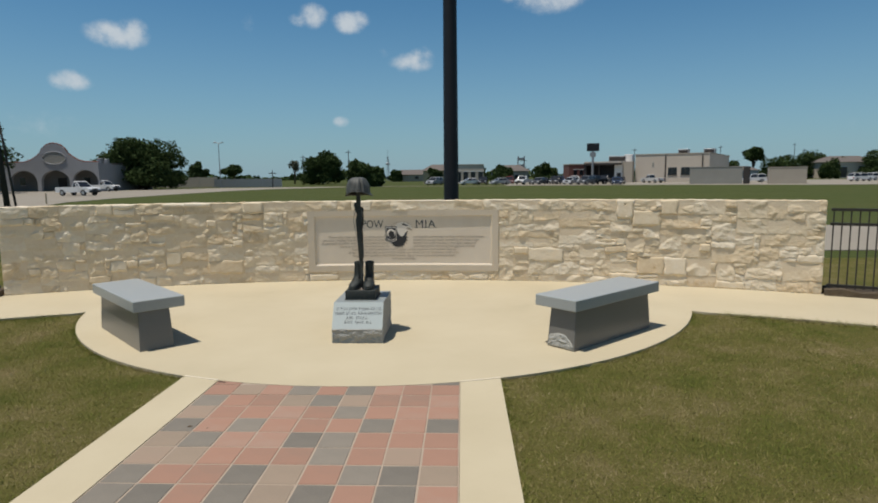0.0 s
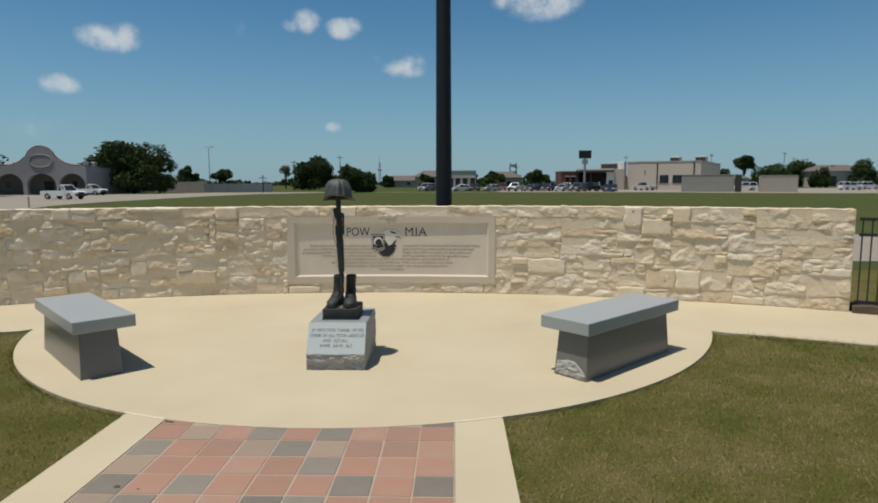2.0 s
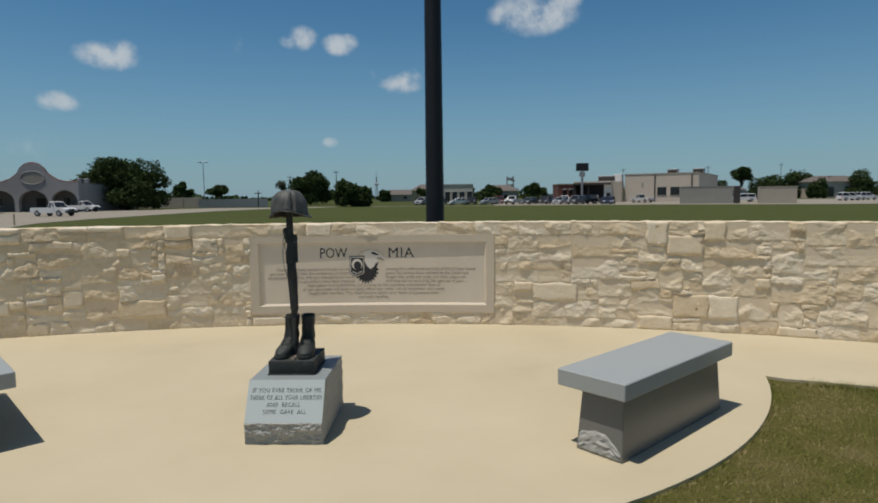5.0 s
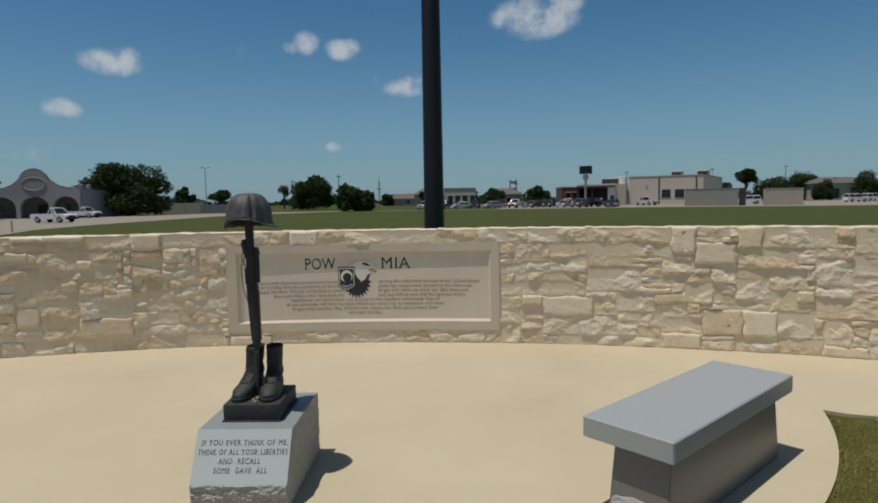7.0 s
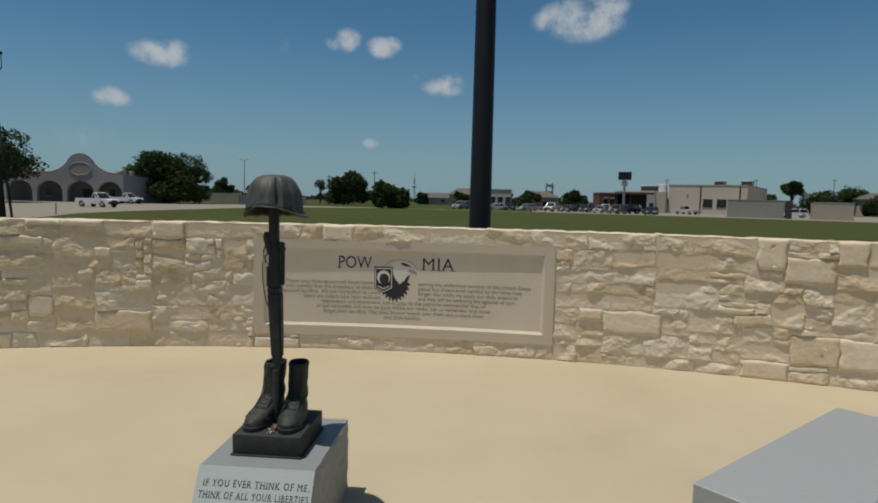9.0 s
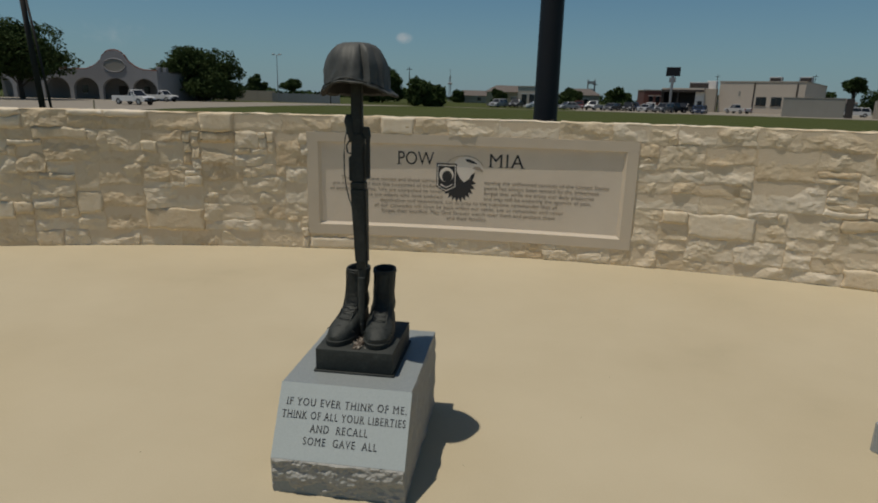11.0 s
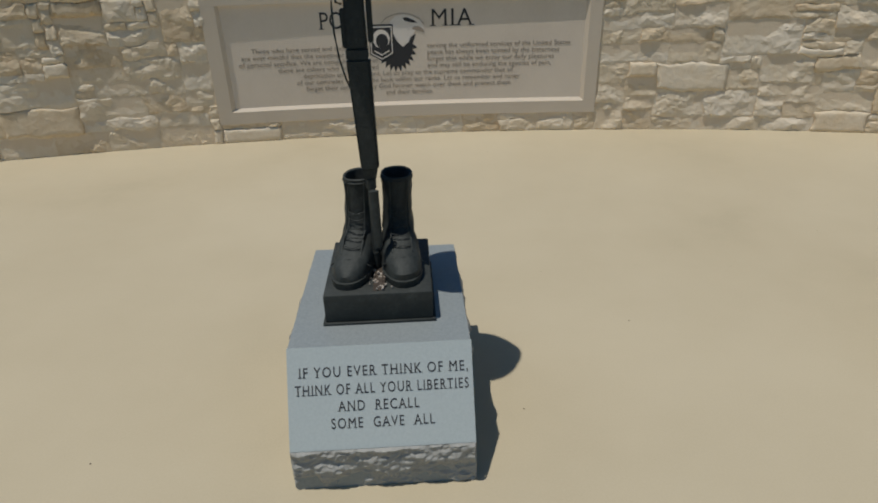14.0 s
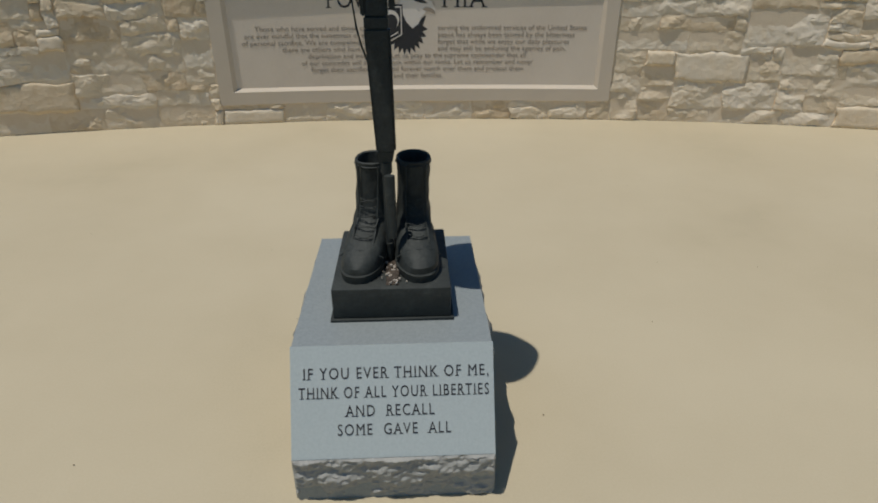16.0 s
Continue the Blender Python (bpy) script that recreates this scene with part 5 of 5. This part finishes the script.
for i, (x, y, h) in enumerate(((-46, 180, 8.5), (-31, 172, 9.5), (-39, 128, 3.6), (62, 220, 11), (96, 230, 12), (128, 240, 13), (118, 215, 10), (20, 190, 7))):
    p = thing("far_pole", "thin distant service pole", "utility pole", Matrix.Translation((x, y, GZ)), group="distant poles")
    part("shaft", tube(bmesh.new(), [(0, 0, 0), (0, 0, h)], [0.14, 0.09], 6), WOOD, p)
    part("crossarm", boxm(-0.8, 0.8, -0.06, 0.06, h - 0.7, h - 0.55), WOOD, p)


# vehicles: length along x, nose at +x
PAINTS = {}


def paint(c):
    if c not in PAINTS:
        PAINTS[c] = mat("car_paint", [tuple(v * 0.9 for v in c), c], 0.22, 1.0, 30, 0.0, spec=0.6)
    return PAINTS[c]


def vehicle(kind, c, m, label):
    v = thing({"pickup": "pickup_truck", "suv": "suv", "sedan": "sedan"}[kind], label, "car", m, group="parked vehicles")
    pm = paint(c)
    L, hw = {"pickup": (5.5, 0.96), "suv": (4.7, 0.93), "sedan": (4.6, 0.89)}[kind]
    wr = {"pickup": 0.39, "suv": 0.36, "sedan": 0.33}[kind]
    ax = (-L * 0.30, L * 0.315)
    belt = {"pickup": 1.08, "suv": 1.02, "sedan": 0.90}[kind]
    low = {"pickup": 0.42, "suv": 0.32, "sedan": 0.24}[kind]
    out = [(-L / 2, low + 0.12), (-L / 2 - 0.02, belt - 0.10), (-L / 2 + 0.08, belt)]
    if kind == "pickup":
        out += [(0.95, belt + 0.02), (1.1, belt + 0.03), (2.35, belt - 0.05), (2.66, belt - 0.22), (2.74, low + 0.25), (2.70, low)]
    elif kind == "suv":
        out += [(0.9, belt + 0.02), (1.9, belt - 0.08), (2.25, belt - 0.28), (2.34, low + 0.2), (2.28, low)]
    else:
        out += [(-1.5, belt + 0.04), (0.9, belt + 0.02), (1.95, belt - 0.14), (2.2, belt - 0.30), (2.3, low + 0.2), (2.22, low)]
    for a in ax[::-1]:
        for i in range(9):
            t = math.pi * i / 8
            out.append((a + (wr + 0.06) * math.cos(t), max(low, wr + (wr + 0.06) * math.sin(t))))
    out.append((-L / 2 + 0.05, low))
    bm = prism(bmesh.new(), out, -hw, hw)
    bmesh.ops.bevel(bm, geom=[e for e in bm.edges if abs(e.verts[0].co.y - e.verts[1].co.y) < 0.01 and min(e.verts[0].co.z, e.verts[1].co.z) > low + 0.1], offset=0.05, segments=2, affect="EDGES")
    body = part("body", bm, pm, v)
    if kind == "pickup":
        x0, x1, t0, t1, zt = -0.55 if c[0] < 0.5 else 0.05, 1.30, -0.35 if c[0] < 0.5 else 0.20, 0.62, 1.78
        part("bed_liner", boxm(-L / 2 + 0.12, x0 - 0.1, -hw + 0.12, hw - 0.12, belt - 0.03, belt + 0.006), DARK, v, "dark load bed")
    elif kind == "suv":
        x0, x1, t0, t1, zt = -2.28, 1.15, -2.0, 0.45, 1.70
    else:
        x0, x1, t0, t1, zt = -1.75, 1.15, -1.05, 0.35, 1.42
    bm = loft(bmesh.new(), [[(x0, -hw + 0.05, belt), (x1, -hw + 0.05, belt), (x1, hw - 0.05, belt), (x0, hw - 0.05, belt)],
                            [(t0, -hw + 0.22, zt), (t1, -hw + 0.22, zt), (t1, hw - 0.22, zt), (t0, hw - 0.22, zt)]])
    part("greenhouse", bm, GLASS, v, "dark glass")
    bm = loft(bmesh.new(), [[(t0 - 0.05, -hw + 0.18, zt - 0.02), (t1 + 0.06, -hw + 0.18, zt - 0.02), (t1 + 0.06, hw - 0.18, zt - 0.02), (t0 - 0.05, hw - 0.18, zt - 0.02)],
                            [(t0 + 0.08, -hw + 0.26, zt + 0.06), (t1 - 0.08, -hw + 0.26, zt + 0.06), (t1 - 0.08, hw - 0.26, zt + 0.06), (t0 + 0.08, hw - 0.26, zt + 0.06)]])
    part("roof", bm, pm, v)
    for s in (-1, 1):
        for q in ((x0 + 0.02, t0), (x1 - 0.02, t1), ((x0 + x1) / 2, (t0 + t1) / 2)):
            part("pillar", tube(bmesh.new(), [(q[0], s * (hw - 0.045), belt), (q[1], s * (hw - 0.21), zt)], 0.045, 6), pm, v)
        part("mirror", boxm(x1 - 0.35, x1 - 0.2, s * hw - 0.02 if s > 0 else -hw - 0.18, hw + 0.18 if s > 0 else -hw + 0.02, belt + 0.02, belt + 0.2, 0.02), pm, v)
        part("headlight", boxm(L / 2 - 0.16, L / 2 - 0.01 + (0.0 if kind != "pickup" else 0.0), s * 0.62 - 0.2, s * 0.62 + 0.2, belt - 0.36, belt - 0.2, 0.02), LAMP_CLEAR, v)
        part("tail_light", boxm(-L / 2 - 0.04, -L / 2 + 0.06, s * (hw - 0.14) - 0.1, s * (hw - 0.14) + 0.1, belt - 0.42, belt - 0.12, 0.02), LAMP_RED, v)
    part("bumper", boxm(L / 2 - 0.18, L / 2 + 0.05, -hw + 0.06, hw - 0.06, low - 0.02, low + 0.24, 0.04), DARK if kind == "pickup" else pm, v)
    part("bumper", boxm(-L / 2 - 0.12, -L / 2 + 0.05, -hw + 0.06, hw - 0.06, low + 0.02, low + 0.24, 0.04), GALV if kind == "pickup" else pm, v)
    part("grille", boxm(L / 2 - 0.1, L / 2 + 0.015, -0.4, 0.4, low + 0.26, belt - 0.18, 0.01), DARK, v)
    for a in ax:
        for s in (-1, 1):
            y = s * (hw - 0.11)
            w = part("wheel", tube(bmesh.new(), [(a, y - 0.11, wr), (a, y + 0.11, wr)], wr, 18), TYRE, v, "black tyre")
            part("rim", tube(bmesh.new(), [(a, y + s * 0.10, wr), (a, y + s * 0.122, wr)], wr * 0.62, 12), RIM, w, "alloy rim")
    return v


W_, K_, S_, G_, B_, R_ = (0.70, 0.70, 0.69), (0.018, 0.019, 0.022), (0.42, 0.43, 0.44), (0.13, 0.135, 0.14), (0.04, 0.06, 0.11), (0.16, 0.03, 0.025)
ZV = GZ + 0.03
for kind, c, x, y, yaw, label in (
        ("pickup", W_, -48.6, 77.6, -14, "white single-cab pickup truck parked on the lot"), ("pickup", W_, -60.6, 103.0, -10, "white pickup truck parked in front of the arcade"),
        ("pickup", (0.55, 0.54, 0.52), 43.4, 138.5, 118, "silver-white pickup truck parked by the beige building"), ("suv", W_, 86.1, 134.5, 8, "white estate car parked on the lot"),
        ("suv", W_, 94.0, 141, 12, "white car parked on the lot"), ("suv", W_, 62.0, 131, 170, "white car between the block enclosures"), ("sedan", S_, 55.4, 133, -75, "silver car parked beside the beige building"),
        ("suv", S_, -5.2, 137, -120, "silver van-like car parked on the lot"), ("pickup", G_, -1.4, 137.5, -105, "dark grey pickup parked on the lot"), ("sedan", W_, 2.6, 135, -160, "white sedan parked on the lot"),
        ("suv", K_, 5.6, 136.5, -95, "black car parked on the lot"), ("sedan", S_, 9.2, 134, -150, "silver sedan parked on the lot"), ("pickup", W_, 14.2, 132.5, -118, "white pickup truck parked in the row"),
        ("sedan", G_, 17.4, 131.5, -120, "grey sedan parked in the row"), ("suv", K_, 20.8, 131.5, -110, "black car parked in the row"), ("sedan", S_, 23.6, 128.5, -125, "silver-grey sedan parked in the row"),
        ("suv", G_, 26.0, 124.5, -130, "dark grey car parked in the row"), ("pickup", K_, 28.4, 127.0, -140, "black pickup truck parked in the row"), ("sedan", B_, 31.2, 121.5, -100, "dark blue car parked at the lot's edge"),
        ("suv", G_, 27.6, 131.0, -95, "dark car behind the row"), ("pickup", K_, 31.0, 130.5, -120, "black pickup truck beside the carport"), ("sedan", K_, 19.0, 136.0, -100, "black sedan behind the row"), ("suv", B_, 22.4, 135.5, -95, "dark blue car behind the row"), ("suv", W_, 25.4, 134.0, -100, "white car at the back of the row"), ("suv", R_, 11.6, 138, -95, "dark red car at the back of the row"), ("sedan", K_, 33.5, 127.5, -110, "black sedan beside the carport")):
    vehicle(kind, c, pose(x, y, ZV, 0, 0, yaw), label)

# ---- pieces: wall stones, paving bricks, grass ----
for s0, s1, z0, z1, seed, top, alone in STONE_JOBS:
    bm = bmesh.new() if alone else rest
    stone_mesh(bm, s0, s1, z0, z1, seed, top)
    if alone:
        part("stone", bm, LIME, wall)
if len(rest.verts):
    tagged(part("stone_ends", rest, LIME, wall), "rough cream limestone blocks", kind="stuff")

path = thing("brick_path", "path of square red and grey paving bricks between concrete strips", "brick paving", kind="structure")
PITCH = 2 * BR / 9
bm = slab(bmesh.new(), [(-0.953, -14), (0.953, -14)] + [(x, PY - math.sqrt((PR + 0.001) ** 2 - (x - PX) ** 2)) for x in [0.953 - 1.906 * i / 12 for i in range(13)]], -0.14, -0.0032)
part("joint_bed", bm, JOINT, path, "sandy mortar bed")
row_edges = [5.415 + PITCH * 1.02 - PITCH * 1.02 * k for k in range(0, 30)]
full = {}
# which bricks are red, grey or tan, from the plaza towards the lawn's far end
COLOURS = ["RRRRRRRRG", "RTRGRGRRR", "GRRTGTRRR", "TRRRRGRRR", "GRGRRRGRG", "TGRRGGRRR", "TTRRRGRTR", "GRRGTRGGT", "GGRGTGRGR"]
for k, y1 in enumerate(row_edges[:-1]):
    y1 = y1 + (PITCH if k == 0 else 0)
    y0 = row_edges[k + 1] if k else row_edges[1]
    for c in range(9):
        kind_ = COLOURS[k][c] if k < len(COLOURS) else rng.choice("RRRGGT")
        clay = {"R": BRICK, "G": BRICK_GREY, "T": BRICK_TAN}[kind_]
        x0, x1 = -BR + c * PITCH + 0.004, -BR + (c + 1) * PITCH - 0.004
        ya = row_edges[k + 1] + 0.005
        yb = row_edges[k] - 0.005
        if k < 2:
            lim = [PY - math.sqrt((PR + 0.003) ** 2 - (x - PX) ** 2) for x in (x0, x1)]
            yb2 = [min((row_edges[0] + 0.2 if k == 0 else yb), l) for l in lim]
            if min(yb2) - ya < 0.02:
                continue
            part("brick", slab(bmesh.new(), [(x0, ya), (x1, ya), (x1, yb2[1]), (x0, yb2[0])], -0.06, -0.001), clay, path)
            continue
        if kind_ not in full:
            h = PITCH / 2 - 0.005
            hy = PITCH * 1.02 / 2 - 0.005
            b2 = boxm(-h, h, -hy, hy, -0.06, 0.0)
            bmesh.ops.bevel(b2, geom=[e for e in b2.edges if all(v.co.z > -0.01 for v in e.verts)], offset=0.003, segments=1, affect="EDGES")
            ob = part("brick", b2, clay, path)
            full[kind_] = ob.data
        else:
            ob = new("brick", full[kind_])
            ob.parent = path
        ob.matrix_local = pose((x0 + x1) / 2 + rng.uniform(-0.0015, 0.0015), (ya + yb) / 2 + rng.uniform(-0.0015, 0.0015), rng.uniform(-0.0012, 0.0008), rng.uniform(-0.12, 0.12), rng.uniform(-0.12, 0.12), rng.uniform(-0.5, 0.5))

# grass blades on the two lawns in front of the plaza
gr = np.random.default_rng(5)


def lawn_ok(x, y):
    d = np.hypot(x - PX, y - PY)
    rw = np.hypot(x - WX, y - WY)
    return (np.abs(x) > 1.278) & ~((d < PR + 0.006) & (y < PY)) & (rw < R_WALK - 0.006)


pts = []
for n, x0, x1, y0, y1 in ((95000, 1.25, 4.6, 2.6, 8.6), (30000, 4.0, 8.5, 3.0, 8.2), (70000, -4.6, -1.25, 2.6, 8.4), (12000, -7.5, -4.4, 4.0, 8.2)):
    x, y = gr.uniform(x0, x1, n), gr.uniform(y0, y1, n)
    k = lawn_ok(x, y)
    pts.append(np.c_[x[k], y[k]])
P = np.concatenate(pts)
# taller tufts along the walk's edge
m_ = 2600
side = np.where(gr.random(m_) < 0.75, 1, -1)
th = side * gr.uniform(0.338, 0.56, m_)
rr = R_WALK - np.abs(gr.normal(0.0, 0.05, m_)) - 0.008
T = np.c_[WX + rr * np.sin(th), WY + rr * np.cos(th)]
m2 = 5200
a_ = np.radians(gr.uniform(199, 341, m2))
re = PR + np.abs(gr.normal(0, 0.022, m2)) - 0.004
E1 = np.c_[PX + re * np.cos(a_), PY + re * np.sin(a_)]
E1 = E1[np.abs(E1[:, 0]) > 1.275]
ye = gr.uniform(2.4, 5.6, 5200)
xe = np.where(gr.random(5200) < 0.5, 1, -1) * (1.272 + np.abs(gr.normal(0, 0.02, 5200)))
E2 = np.c_[xe, ye]
tall = np.r_[np.zeros(len(P)), np.ones(len(T)), np.full(len(E1) + len(E2), 0.28)]
P = np.concatenate([P, T, E1, E2])
n = len(P)
ang = gr.uniform(0, 2 * np.pi, n)
hgt = gr.uniform(0.008, 0.026, n) + tall * gr.uniform(0.01, 0.05, n)
wid = gr.uniform(0.0014, 0.0030, n)
lean = gr.uniform(0.3, 1.5, n) * hgt
la = gr.uniform(0, 2 * np.pi, n)
base = np.c_[P, np.full(n, -0.027)]
side_v = np.c_[np.cos(ang), np.sin(ang), np.zeros(n)] * wid[:, None]
tip = base + np.c_[np.cos(la) * lean, np.sin(la) * lean, hgt]
V = np.stack([base - side_v, base + side_v, tip], 1).reshape(-1, 3)
gm = bpy.data.meshes.new("grass_blades")
gm.from_pydata(V.tolist(), [], np.arange(3 * n).reshape(-1, 3).tolist())
BLADE = mat("grass_blade", [(0.115, 0.150, 0.022), (0.165, 0.180, 0.036), (0.225, 0.205, 0.062), (0.285, 0.235, 0.105), (0.35, 0.28, 0.15)], 0.7, 1.5, 18, 0.0, random_tint=0.22, spread=0.36, spec=0.12, fine_mix=0.28)
gm.materials.append(BLADE)
tagged(new("grass_blades", gm), "short mown grass, green with dry straw blades", "grass", kind="stuff")

# dry leaf bits and grit on the paving
bm = bmesh.new()
for x, y, r in [(-0.92, 5.47, 0.022), (-0.89, 5.46, 0.016), (-0.78, 4.62, 0.024), (-0.66, 4.60, 0.012)] + [(rng.uniform(-2.2, 2.6), rng.uniform(6.6, 9.6), rng.uniform(0.002, 0.004)) for _ in range(26)]:
    a0 = rng.uniform(0, 6.28)
    pts5 = [(x + r * rng.uniform(0.5, 1.1) * math.cos(a0 + k * 1.2566), y + r * rng.uniform(0.3, 0.8) * math.sin(a0 + k * 1.2566), 0.002 + 0.1 * r * rng.random()) for k in range(5)]
    bm.faces.new([bm.verts.new(q) for q in pts5])
tagged(part("leaf_litter", bm, MULCH, None), "few dry leaf bits and grit on the paving", "leaf litter", kind="stuff")
